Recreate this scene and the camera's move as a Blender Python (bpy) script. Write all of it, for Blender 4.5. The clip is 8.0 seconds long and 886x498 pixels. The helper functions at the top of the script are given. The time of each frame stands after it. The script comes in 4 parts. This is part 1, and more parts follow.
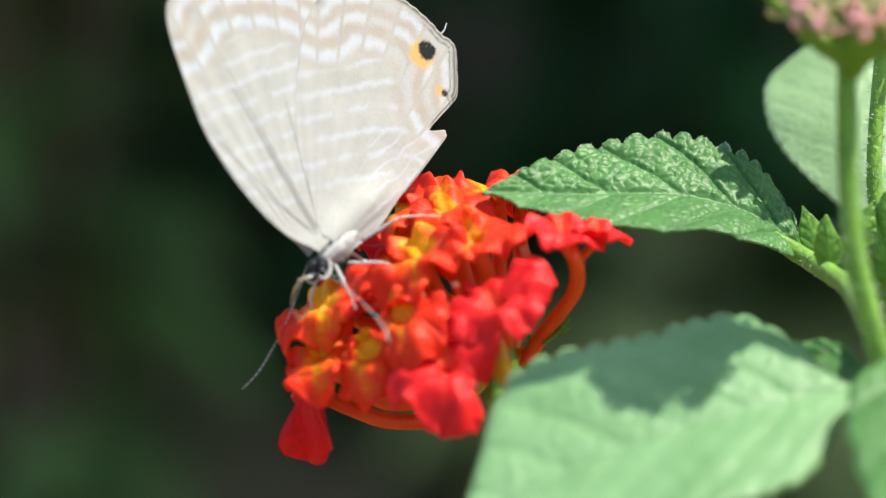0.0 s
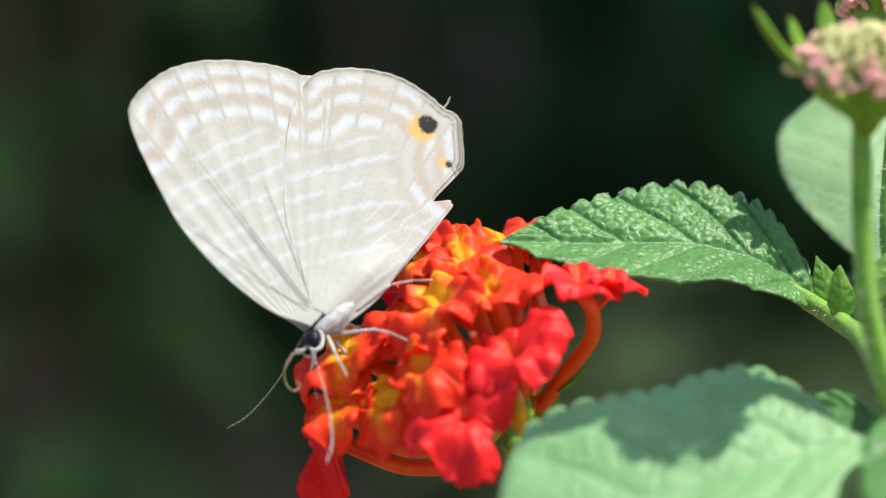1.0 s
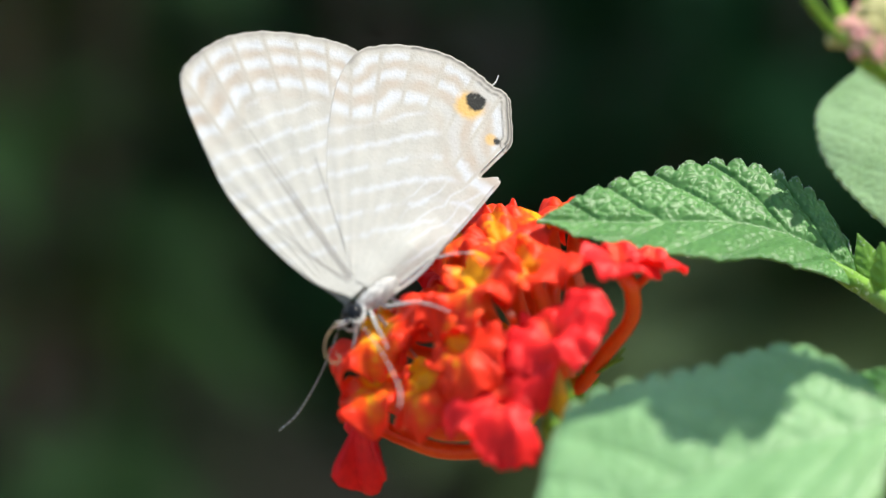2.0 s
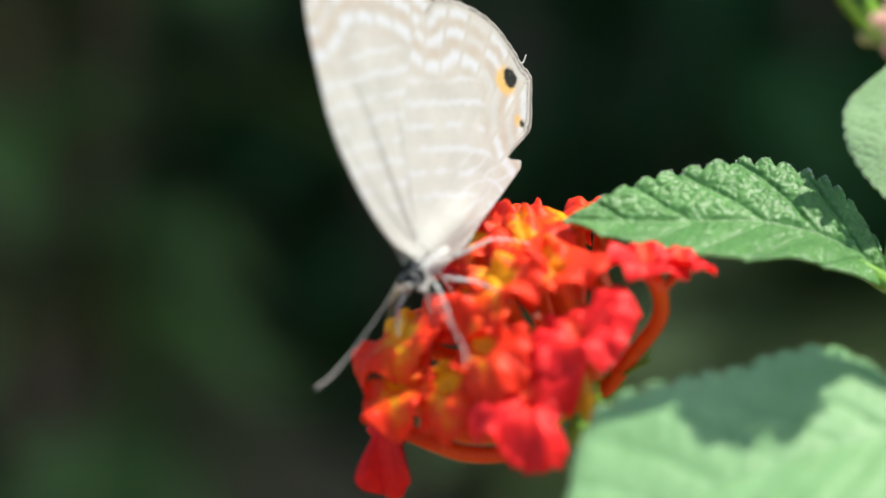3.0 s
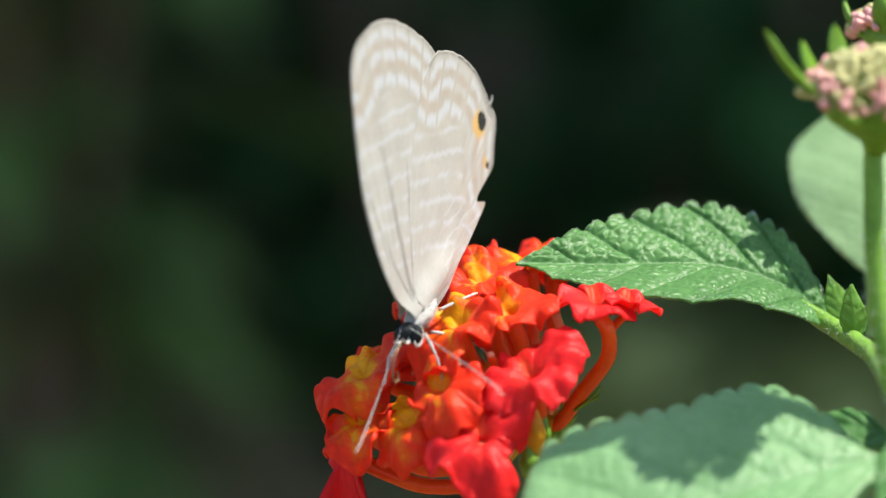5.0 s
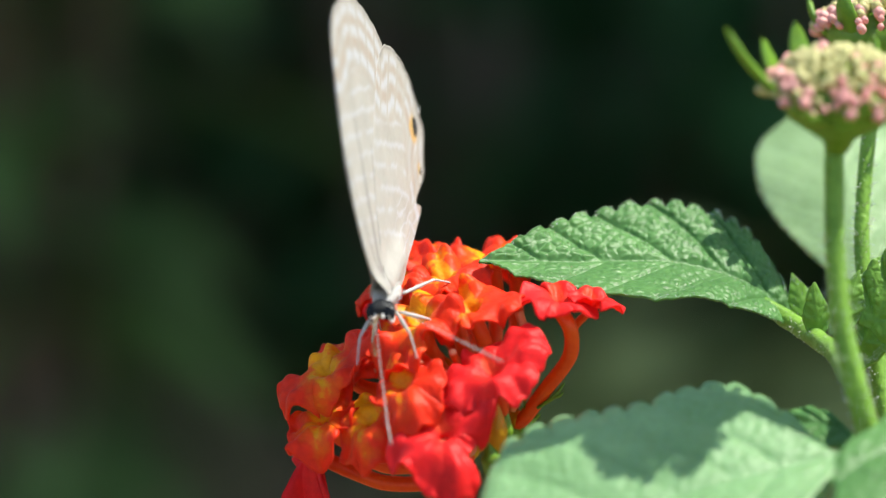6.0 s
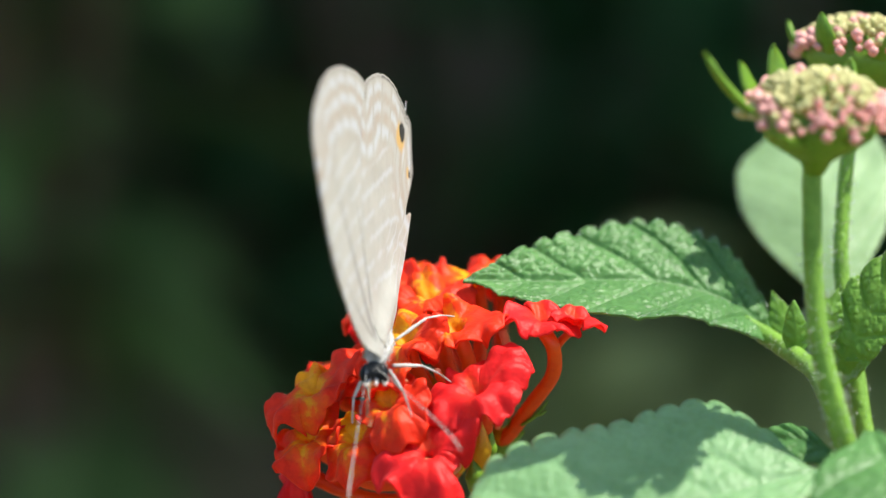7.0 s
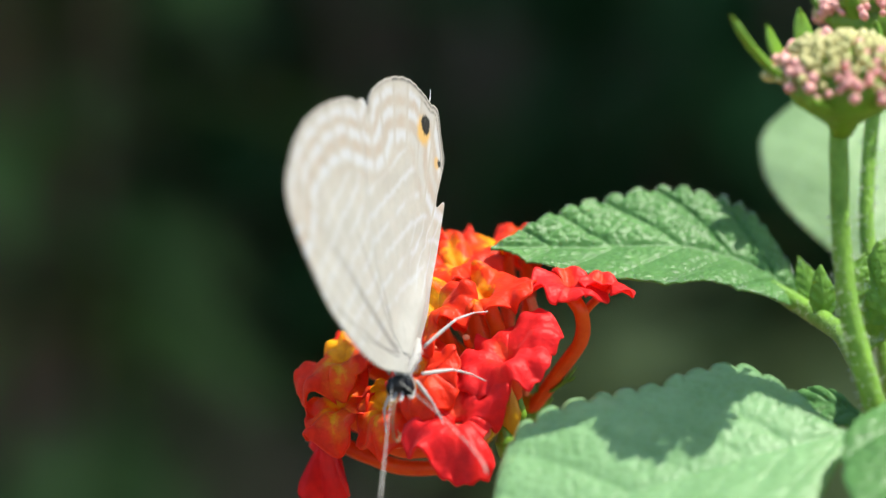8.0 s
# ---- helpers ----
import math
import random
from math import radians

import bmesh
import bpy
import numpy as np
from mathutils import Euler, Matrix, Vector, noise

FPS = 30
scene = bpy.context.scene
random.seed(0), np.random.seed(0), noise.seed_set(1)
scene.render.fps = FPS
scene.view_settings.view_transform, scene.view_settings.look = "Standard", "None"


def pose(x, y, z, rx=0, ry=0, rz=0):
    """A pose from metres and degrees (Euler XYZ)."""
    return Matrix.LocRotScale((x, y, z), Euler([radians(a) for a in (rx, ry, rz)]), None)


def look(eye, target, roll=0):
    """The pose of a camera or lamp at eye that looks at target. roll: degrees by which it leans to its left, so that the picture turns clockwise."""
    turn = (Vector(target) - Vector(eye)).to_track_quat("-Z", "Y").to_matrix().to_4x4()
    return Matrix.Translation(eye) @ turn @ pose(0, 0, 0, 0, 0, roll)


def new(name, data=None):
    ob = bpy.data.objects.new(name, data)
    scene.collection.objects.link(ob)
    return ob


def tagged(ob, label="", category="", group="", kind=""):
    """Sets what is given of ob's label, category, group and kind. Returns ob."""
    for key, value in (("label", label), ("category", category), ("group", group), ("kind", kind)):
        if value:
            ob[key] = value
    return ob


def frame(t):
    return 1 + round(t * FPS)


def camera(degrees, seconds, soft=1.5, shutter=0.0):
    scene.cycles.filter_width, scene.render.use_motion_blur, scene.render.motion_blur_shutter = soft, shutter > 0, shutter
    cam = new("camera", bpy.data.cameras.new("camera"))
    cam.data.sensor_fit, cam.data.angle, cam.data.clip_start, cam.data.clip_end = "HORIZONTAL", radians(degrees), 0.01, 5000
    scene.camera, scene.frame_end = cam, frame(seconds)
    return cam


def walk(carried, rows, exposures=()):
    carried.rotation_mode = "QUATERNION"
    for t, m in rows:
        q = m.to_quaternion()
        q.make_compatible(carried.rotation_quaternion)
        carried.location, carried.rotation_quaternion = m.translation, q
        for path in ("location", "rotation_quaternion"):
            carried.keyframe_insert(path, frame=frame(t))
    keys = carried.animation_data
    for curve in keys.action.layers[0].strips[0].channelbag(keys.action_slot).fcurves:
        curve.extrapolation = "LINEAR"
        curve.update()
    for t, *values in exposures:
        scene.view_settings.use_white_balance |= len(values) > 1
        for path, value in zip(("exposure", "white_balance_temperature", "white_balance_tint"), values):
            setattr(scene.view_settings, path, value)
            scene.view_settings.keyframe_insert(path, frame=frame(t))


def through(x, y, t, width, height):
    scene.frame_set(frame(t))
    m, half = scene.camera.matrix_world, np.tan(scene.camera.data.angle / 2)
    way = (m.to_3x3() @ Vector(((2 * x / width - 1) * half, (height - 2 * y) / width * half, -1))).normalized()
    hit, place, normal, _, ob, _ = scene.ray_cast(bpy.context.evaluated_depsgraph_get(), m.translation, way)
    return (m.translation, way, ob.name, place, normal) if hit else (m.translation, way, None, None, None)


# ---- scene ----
cam = camera(14, 8.0, soft=1.3)

# Lengths of the small things are in millimetres in a space whose y axis is the line of sight;
# VIEW takes that space (in metres) to the world: the sight line dips by 15 degrees, 0.36 m above the ground.
MM = 0.001
VIEW = Matrix.Translation((0, 0, 0.36)) @ Matrix.Rotation(radians(-15), 4, "X")
STAND = 229.9


def mm(x, y, z, rx=0, ry=0, rz=0):
    """A pose given in millimetres."""
    return pose(x * MM, y * MM, z * MM, rx, ry, rz)


# seconds, right, forward, up (mm), lean (degrees) of the carried camera
PATH = [
    (0.0, -1.12, 8.59, -5.47, -0.17), (0.5, -1.41, 6.51, -3.15, -0.15), (1.0, -2.22, 6.31, -2.47, -0.48),
    (1.5, -4.52, 6.28, -2.16, 0.03), (2.0, -4.41, 10.01, -3.70, -0.02), (2.2, -6.02, 13.04, -5.09, -0.07),
    (3.3, -5.68, 13.05, -3.01, 0.10), (3.5, -5.43, 11.39, -2.79, 0.31), (4.0, -4.41, 5.44, -0.76, 0.08),
    (4.5, -3.23, 4.17, -1.43, 0.20), (4.7, -3.33, 3.05, -1.22, 0.05), (5.8, -1.89, 4.25, -0.82, -0.18),
    (6.0, -0.98, 3.17, -1.27, -0.18), (6.5, -0.50, 2.45, -0.95, 0.08), (7.0, 0.0, 0.0, 0.0, 0.0),
    (7.5, -0.43, -1.45, -1.65, 0.32), (8.0, -1.77, -0.79, -2.06, 0.51)]
walk(cam, [(t, VIEW @ mm(x, y - STAND, z) @ pose(0, 0, 0, 90, 0, 0) @ pose(0, 0, 0, 0, 0, -lean)) for t, x, y, z, lean in PATH])
cam.data.dof.use_dof = True
cam.data.dof.focus_distance = 0.2263
cam.data.dof.aperture_fstop = 19.0

# ---- light ----
SUN_TO = Vector((0.47, 0.11, 0.87)).normalized()
scene.view_settings.exposure = 0.99
scene.view_settings.use_white_balance = True
scene.view_settings.white_balance_temperature, scene.view_settings.white_balance_tint = 6700, 4
world = bpy.data.worlds.new("sky")
scene.world = world
world.use_nodes = True
wn = world.node_tree
sky = wn.nodes.new("ShaderNodeTexSky")
sky.sky_type, sky.sun_disc = "NISHITA", False
sky.sun_elevation = math.asin(SUN_TO.z)
sky.sun_rotation = math.atan2(SUN_TO.x, SUN_TO.y)
wn.nodes["Background"].inputs["Strength"].default_value = 0.15
wn.links.new(sky.outputs["Color"], wn.nodes["Background"].inputs["Color"])
sun = new("sun", bpy.data.lights.new("sun", "SUN"))
sun.data.energy, sun.data.angle, sun.data.color = 4.8, radians(0.53), (1.0, 0.95, 0.87)
sun.matrix_world = look(SUN_TO * 5, (0, 0, 0))


# ---- materials ----
class Mat:
    """A node material with a few short helpers."""

    def __init__(self, name):
        self.m = bpy.data.materials.new(name)
        self.m.use_nodes = True
        self.t = self.m.node_tree
        self.t.nodes.clear()
        self.out = self.t.nodes.new("ShaderNodeOutputMaterial")
        self.co = self.t.nodes.new("ShaderNodeTexCoord").outputs["Object"]

    def node(self, kind, **sockets):
        n = self.t.nodes.new(kind)
        for key, value in sockets.items():
            self.put(n.inputs[key.replace("_", " ")], value)
        return n

    def put(self, socket, value):
        if hasattr(value, "is_linked"):
            self.t.links.new(value, socket)
        else:
            socket.default_value = value

    def noise(self, scale, detail=4.0, rough=0.55, at=None):
        return self.node("ShaderNodeTexNoise", Vector=at or self.co, Scale=scale, Detail=detail, Roughness=rough).outputs["Fac"]

    def cells(self, scale, feature="F1", at=None):
        n = self.node("ShaderNodeTexVoronoi", Vector=at or self.co, Scale=scale)
        n.feature = feature
        return n.outputs["Distance"]

    def ramp(self, fac, stops):
        n = self.node("ShaderNodeValToRGB", Fac=fac)
        e = n.color_ramp.elements
        while len(e) < len(stops):
            e.new(0.5)
        for el, (p, c) in zip(e, stops):
            el.position, el.color = p, (*c, 1) if len(c) == 3 else c
        return n.outputs["Color"]

    def math(self, op, a, b=0.0):
        n = self.t.nodes.new("ShaderNodeMath")
        n.operation = op
        self.put(n.inputs[0], a), self.put(n.inputs[1], b)
        return n.outputs[0]

    def mix(self, fac, a, b, mode="MIX"):
        n = self.t.nodes.new("ShaderNodeMix")
        n.data_type, n.blend_type = "RGBA", mode
        self.put(n.inputs["Factor"], fac)
        for s, v in (("A", a), ("B", b)):
            sock = [i for i in n.inputs if i.name == s and i.type == "RGBA"][0]
            self.put(sock, (*v, 1) if isinstance(v, tuple) and len(v) == 3 else v)
        return [o for o in n.outputs if o.type == "RGBA"][0]

    def bump(self, height, strength, distance):
        return self.node("ShaderNodeBump", Height=height, Strength=strength, Distance=distance).outputs["Normal"]

    def finish(self, colour, rough=0.5, spec=0.5, normal=None, through=0.0, through_colour=None, sheen=0.0, coat=0.0):
        p = self.node("ShaderNodeBsdfPrincipled")
        self.put(p.inputs["Base Color"], (*colour, 1) if isinstance(colour, tuple) and len(colour) == 3 else colour)
        self.put(p.inputs["Roughness"], rough)
        self.put(p.inputs["Specular IOR Level"], spec)
        self.put(p.inputs["Sheen Weight"], sheen)
        self.put(p.inputs["Coat Weight"], coat)
        if normal is not None:
            self.put(p.inputs["Normal"], normal)
        shader = p.outputs[0]
        if through:
            tr = self.node("ShaderNodeBsdfTranslucent")
            c = through_colour or colour
            self.put(tr.inputs["Color"], (*c, 1) if isinstance(c, tuple) and len(c) == 3 else c)
            mx = self.t.nodes.new("ShaderNodeMixShader")
            mx.inputs[0].default_value = through
            self.t.links.new(shader, mx.inputs[1])
            self.t.links.new(tr.outputs[0], mx.inputs[2])
            shader = mx.outputs[0]
        self.t.links.new(shader, self.out.inputs["Surface"])
        return self.m


def leaf_material(name, dark, light, gloss):
    m = Mat(name)
    big, fine = m.noise(180, 3), m.noise(1800, 4)
    c = m.ramp(m.math("ADD", m.math("MULTIPLY", big, 0.6), m.math("MULTIPLY", fine, 0.4)), [(0.32, dark), (0.68, light)])
    net = m.cells(1500, "DISTANCE_TO_EDGE")
    c = m.mix(m.ramp(net, [(0.0, (0.16,) * 3), (0.10, (0, 0, 0))]), c, tuple(min(1, v * 1.7 + 0.02) for v in light))
    h = m.math("ADD", m.ramp(net, [(0.0, (0, 0, 0)), (0.35, (1, 1, 1))]), m.math("MULTIPLY", fine, 0.6))
    return m.finish(c, gloss, 0.30, m.bump(h, 0.46, 0.00008), 0.30, tuple(min(1, v * 2.2) for v in (light[0] * 1.3, light[1], light[2] * 0.4)), sheen=0.05)


LEAF = leaf_material("leaf_green", (0.036, 0.112, 0.028), (0.105, 0.245, 0.070), 0.44)
LEAF_PALE = leaf_material("pale_leaf_green", (0.10, 0.22, 0.085), (0.215, 0.37, 0.19), 0.46)
LEAF_BACK = leaf_material("dull_leaf_green", (0.155, 0.265, 0.125), (0.27, 0.40, 0.225), 0.45)
LEAF_YOUNG = leaf_material("young_leaf_green", (0.09, 0.20, 0.025), (0.17, 0.33, 0.05), 0.45)


def petal_material(name, eye, mid, rim, reach):
    m = Mat(name)
    flat = m.node("ShaderNodeVectorMath")
    flat.operation = "MULTIPLY"
    m.put(flat.inputs[0], m.co)
    flat.inputs[1].default_value = (1.45, 0.62, 0.5)
    off = m.t.nodes.new("ShaderNodeVectorMath")
    off.operation = "ADD"
    m.t.links.new(flat.outputs[0], off.inputs[0])
    off.inputs[1].default_value = (0.0003, -0.0006, 0)
    ln = m.t.nodes.new("ShaderNodeVectorMath")
    ln.operation = "LENGTH"
    m.t.links.new(off.outputs[0], ln.inputs[0])
    blot = m.noise(800, 3)
    r = m.math("ADD", m.math("DIVIDE", ln.outputs["Value"], 0.0034), m.math("MULTIPLY", m.math("SUBTRACT", blot, 0.5), 1.25))
    c = m.ramp(r, [(0.0, eye), (reach * 0.8, eye), (reach * 1.25, mid), (min(0.95, reach + 0.40), rim), (1.0, rim)])
    fine = m.noise(3200, 4)
    c = m.mix(0.42, c, m.mix(m.ramp(m.noise(1500, 4), [(0.35, (0, 0, 0)), (0.65, (1, 1, 1))]), (0.62, 0.40, 0.5), (1, 1, 1)), "MULTIPLY")
    return m.finish(c, 0.46, 0.26, m.bump(m.math("ADD", fine, m.noise(900, 2)), 0.50, 0.00017), 0.45, None, sheen=0.05)


PETAL_YOUNG = petal_material("orange_petal", (1.0, 0.52, 0.006), (0.95, 0.16, 0.006), (0.90, 0.040, 0.006), 0.36)
PETAL_MID = petal_material("scarlet_petal", (0.98, 0.40, 0.008), (0.92, 0.075, 0.006), (0.89, 0.036, 0.006), 0.31)
PETAL_OLD = petal_material("red_petal", (0.90, 0.07, 0.02), (0.90, 0.026, 0.018), (0.88, 0.018, 0.022), 0.2)


def plain(name, a, b, scale, rough=0.5, spec=0.5, through=0.0, relief=0.3, depth=0.0001, sheen=0.0):
    m = Mat(name)
    n, f = m.noise(scale, 4), m.noise(scale * 6, 3)
    c = m.ramp(m.math("ADD", m.math("MULTIPLY", n, 0.65), m.math("MULTIPLY", f, 0.35)), [(0.3, a), (0.7, b)])
    return m.finish(c, rough, spec, m.bump(f, relief, depth), through, None, sheen)


TUBE = plain("orange_tube", (0.72, 0.045, 0.006), (0.85, 0.13, 0.010), 300, 0.4, 0.35, 0.3)
TUBE_PINK = plain("pale_tube", (0.75, 0.22, 0.10), (0.85, 0.36, 0.20), 300, 0.3, 0.5, 0.3)
STEM = plain("stem_green", (0.095, 0.215, 0.020), (0.20, 0.37, 0.045), 420, 0.5, 0.3, 0.12, 0.6, 0.0002, sheen=0.08)
SLEEVE = plain("yellow_green_sleeve", (0.62, 0.28, 0.012), (0.72, 0.42, 0.02), 300, 0.4, 0.35, 0.3)
CALYX = plain("calyx_green", (0.10, 0.22, 0.02), (0.20, 0.36, 0.03), 400, 0.4, 0.4, 0.25)
BUD_PINK = plain("pink_bud", (0.74, 0.33, 0.31), (0.84, 0.50, 0.45), 900, 0.5, 0.3, 0.25)
BUD_GREEN = plain("green_bud", (0.42, 0.44, 0.16), (0.66, 0.56, 0.32), 900, 0.5, 0.3, 0.25)
HAIR = plain("white_hair", (0.55, 0.60, 0.50), (0.75, 0.78, 0.70), 900, 0.4, 0.5, 0.3)
SCALE_WHITE = plain("white_scales", (0.42, 0.40, 0.385), (0.60, 0.58, 0.56), 1500, 0.8, 0.15, 0.0, 0.9, 0.0003, sheen=0.1)
LEG_WHITE = plain("white_leg_scales", (0.40, 0.38, 0.36), (0.56, 0.54, 0.52), 1500, 0.6, 0.3, 0.2)
EYE = plain("dark_eye", (0.005, 0.006, 0.008), (0.012, 0.013, 0.016), 4000, 0.25, 0.10)
FACE = plain("dark_scales", (0.008, 0.009, 0.011), (0.028, 0.029, 0.032), 2500, 0.6, 0.3, 0, 0.8, 0.0002)
BROWN = plain("brown_proboscis", (0.10, 0.06, 0.03), (0.22, 0.15, 0.07), 1200, 0.4, 0.5)


def banded_material():
    m = Mat("banded_antenna")
    sep = m.t.nodes.new("ShaderNodeSeparateXYZ")
    m.t.links.new(m.co, sep.inputs[0])
    w = m.math("FRACT", m.math("MULTIPLY", sep.outputs["Z"], 3400.0))
    c = m.ramp(w, [(0.0, (0.42, 0.40, 0.37)), (0.50, (0.36, 0.34, 0.32)), (0.62, (0.10, 0.09, 0.08)), (1.0, (0.16, 0.145, 0.13))])
    return m.finish(c, 0.5, 0.4)


ANTENNA = banded_material()


def wing_material():
    m = Mat("wing_scales")
    a = m.t.nodes.new("ShaderNodeAttribute")
    a.attribute_name = "pattern"
    fine = m.noise(5200, 3)
    c = m.mix(0.15, a.outputs["Color"], m.mix(fine, (0.62, 0.60, 0.58), (1, 1, 1)), "MULTIPLY")
    return m.finish(c, 0.62, 0.25, m.bump(fine, 0.5, 0.00006), 0.36, None, sheen=0.10)


WING = wing_material()


def ground_material():
    m = Mat("shaded_soil")
    c = m.ramp(m.math("ADD", m.math("MULTIPLY", m.noise(1.7, 4), 0.6), m.math("MULTIPLY", m.noise(34, 4), 0.4)),
               [(0.3, (0.050, 0.058, 0.024)), (0.5, (0.155, 0.112, 0.055)), (0.7, (0.27, 0.19, 0.095))])
    return m.finish(c, 0.9, 0.2, m.bump(m.noise(60, 5), 0.8, 0.01))


GROUND = ground_material()


def shrub_material(name, a, b):
    m = Mat(name)
    isl = m.t.nodes.new("ShaderNodeNewGeometry").outputs["Random Per Island"]
    c = m.ramp(m.math("ADD", m.math("MULTIPLY", isl, 0.7), m.math("MULTIPLY", m.noise(40, 3), 0.3)), [(0.15, a), (0.85, b)])
    return m.finish(c, 0.6, 0.12, None, 0.2)


SHRUB = shrub_material("dark_foliage", (0.018, 0.056, 0.014), (0.034, 0.092, 0.026))
HEDGE = shrub_material("deep_foliage", (0.022, 0.082, 0.022), (0.046, 0.150, 0.042))
SHRUB_LIGHT = shrub_material("mid_foliage", (0.066, 0.125, 0.034), (0.12, 0.205, 0.060))
# pale leaf colour stands in for sunlight on a lighter patch of background
SHRUB_BRIGHTENED = shrub_material("brightened_foliage", (0.21, 0.24, 0.075), (0.33, 0.36, 0.13))
BARK = plain("brown_bark", (0.06, 0.045, 0.03), (0.13, 0.10, 0.07), 60, 0.85, 0.2, 0, 0.8, 0.003)

# ---- building helpers ----
PLACE = {}


def empty(name, m):
    ob = new(name)
    ob.empty_display_size = 0.01
    ob.matrix_world = m
    PLACE[ob] = m
    return ob


def smooth(bm):
    for f in bm.faces:
        f.smooth = True


def mesh_of(name, bm, material, scale=MM):
    smooth(bm)
    bmesh.ops.scale(bm, vec=(scale,) * 3, verts=bm.verts)
    data = bpy.data.meshes.new(name)
    bm.to_mesh(data)
    bm.free()
    for one in material if isinstance(material, (list, tuple)) else [material]:
        data.materials.append(one)
    return data


def part(name, bm, material, parent, label="", at=None):
    """Links bm (millimetres) as one mesh under a thing; at: its place, in the sight line's space for what hangs on still things."""
    data = bm if isinstance(bm, bpy.types.Mesh) else mesh_of(name, bm, material)
    ob = new(name, data)
    ob.parent = parent
    at = at or Matrix()
    PLACE[ob] = PLACE[parent] @ at if parent.get("moves") else VIEW @ at
    ob.matrix_basis = PLACE[parent].inverted() @ PLACE[ob]
    if parent.get("moves"):
        ob["moves"] = 1
    return tagged(ob, label)


def curve(points, n):
    """Points along a smooth line through the given ones."""
    p = [Vector(q) for q in points]
    p = [p[0] * 2 - p[1], *p, p[-1] * 2 - p[-2]]
    out = []
    for i in range(1, len(p) - 2):
        a, b, c, d = p[i - 1:i + 3]
        for k in range(n):
            t = k / n
            out.append(0.5 * (2 * b + (c - a) * t + (2 * a - 5 * b + 4 * c - d) * t * t + (3 * b - a - 3 * c + d) * t ** 3))
    return out + [p[-2]]


def tube(bm, points, radii, n=6, sides=10, wobble=0.0):
    line = curve(points, n)
    rings, side = [], None
    for i, q in enumerate(line):
        way = (line[min(i + 1, len(line) - 1)] - line[max(i - 1, 0)]).normalized()
        side = (side - way * side.dot(way)).normalized() if side else way.orthogonal().normalized()
        up = way.cross(side)
        f = i / (len(line) - 1) * (len(radii) - 1)
        k = min(int(f), len(radii) - 2)
        r = radii[k] + (radii[k + 1] - radii[k]) * (f - k)
        ring = []
        for j in range(sides):
            a = math.tau * j / sides
            rr = r * (1 + wobble * noise.noise(q * 0.7 + Vector((j * 0.9, 0, 0))))
            ring.append(bm.verts.new(q + side * math.cos(a) * rr + up * math.sin(a) * rr))
        rings.append(ring)
    for a, b in zip(rings, rings[1:]):
        for j in range(sides):
            bm.faces.new((a[j], a[(j + 1) % sides], b[(j + 1) % sides], b[j]))
    bm.faces.new(rings[0][::-1])
    bm.faces.new(rings[-1])
    return line


def ball(bm, centre, size, seg=16, turn=None, rough=0.0):
    m = Matrix.Translation(centre) @ (turn or Matrix()) @ Matrix.Diagonal((*size, 1))
    made = bmesh.ops.create_uvsphere(bm, u_segments=seg, v_segments=max(6, seg * 2 // 3), radius=1, matrix=m)["verts"]
    if rough:
        c = Vector(centre)
        for v in made:
            v.co += (v.co - c) * rough * noise.noise(v.co * 2.3)
    return made


def facing(x, y, z, n, spin=0):
    """A pose (mm) whose z axis points along n."""
    q = Vector(n).normalized().to_track_quat("Z", "Y").to_matrix().to_4x4()
    return Matrix.Translation((x * MM, y * MM, z * MM)) @ q @ Matrix.Rotation(radians(spin), 4, "Z")


# ---- ground and distance ----
def ground():
    bm = bmesh.new()
    ring = [0, 0.15, 0.3, 0.5, 0.75, 1.05, 1.4, 1.8, 2.4, 3.4, 5, 8, 14, 30, 80, 250, 1200]
    rows = []
    for r in ring[1:]:
        rows.append([bm.verts.new((r * math.cos(math.tau * j / 72), r * math.sin(math.tau * j / 72),
                                   0.03 * noise.noise((r * math.cos(math.tau * j / 72) * 2, r * math.sin(math.tau * j / 72) * 2, 0)) * min(1, 3 / r)))
                     for j in range(72)])
    mid = bm.verts.new((0, 0, 0))
    for j in range(72):
        bm.faces.new((mid, rows[0][j], rows[0][(j + 1) % 72]))
        for a, b in zip(rows, rows[1:]):
            bm.faces.new((a[j], b[j], b[(j + 1) % 72], a[(j + 1) % 72]))
    ob = new("ground", mesh_of("ground", bm, GROUND, 1.0))
    tagged(ob, "bare grey-brown soil with dark olive patches in shade", "ground", kind="structure")


def leaf_blade(bm, foot, way, length, width, droop):
    """A folded leaf of eight faces, metres."""
    way = way.normalized()
    side = way.cross(Vector((0, 0, 1)))
    side = side.normalized() if side.length > 1e-3 else Vector((1, 0, 0))
    up = side.cross(way)
    rows = []
    for u, w in ((0, 0.06), (0.28, 0.9), (0.6, 0.85), (0.85, 0.4), (1, 0.03)):
        c = foot + way * length * u - Vector((0, 0, 1)) * droop * length * u * u
        rows.append([bm.verts.new(c - side * w * width + up * w * width * 0.35), bm.verts.new(c), bm.verts.new(c + side * w * width + up * w * width * 0.35)])
    for a, b in zip(rows, rows[1:]):
        bm.faces.new((a[0], a[1], b[1], b[0]))
        bm.faces.new((a[1], a[2], b[2], b[1]))


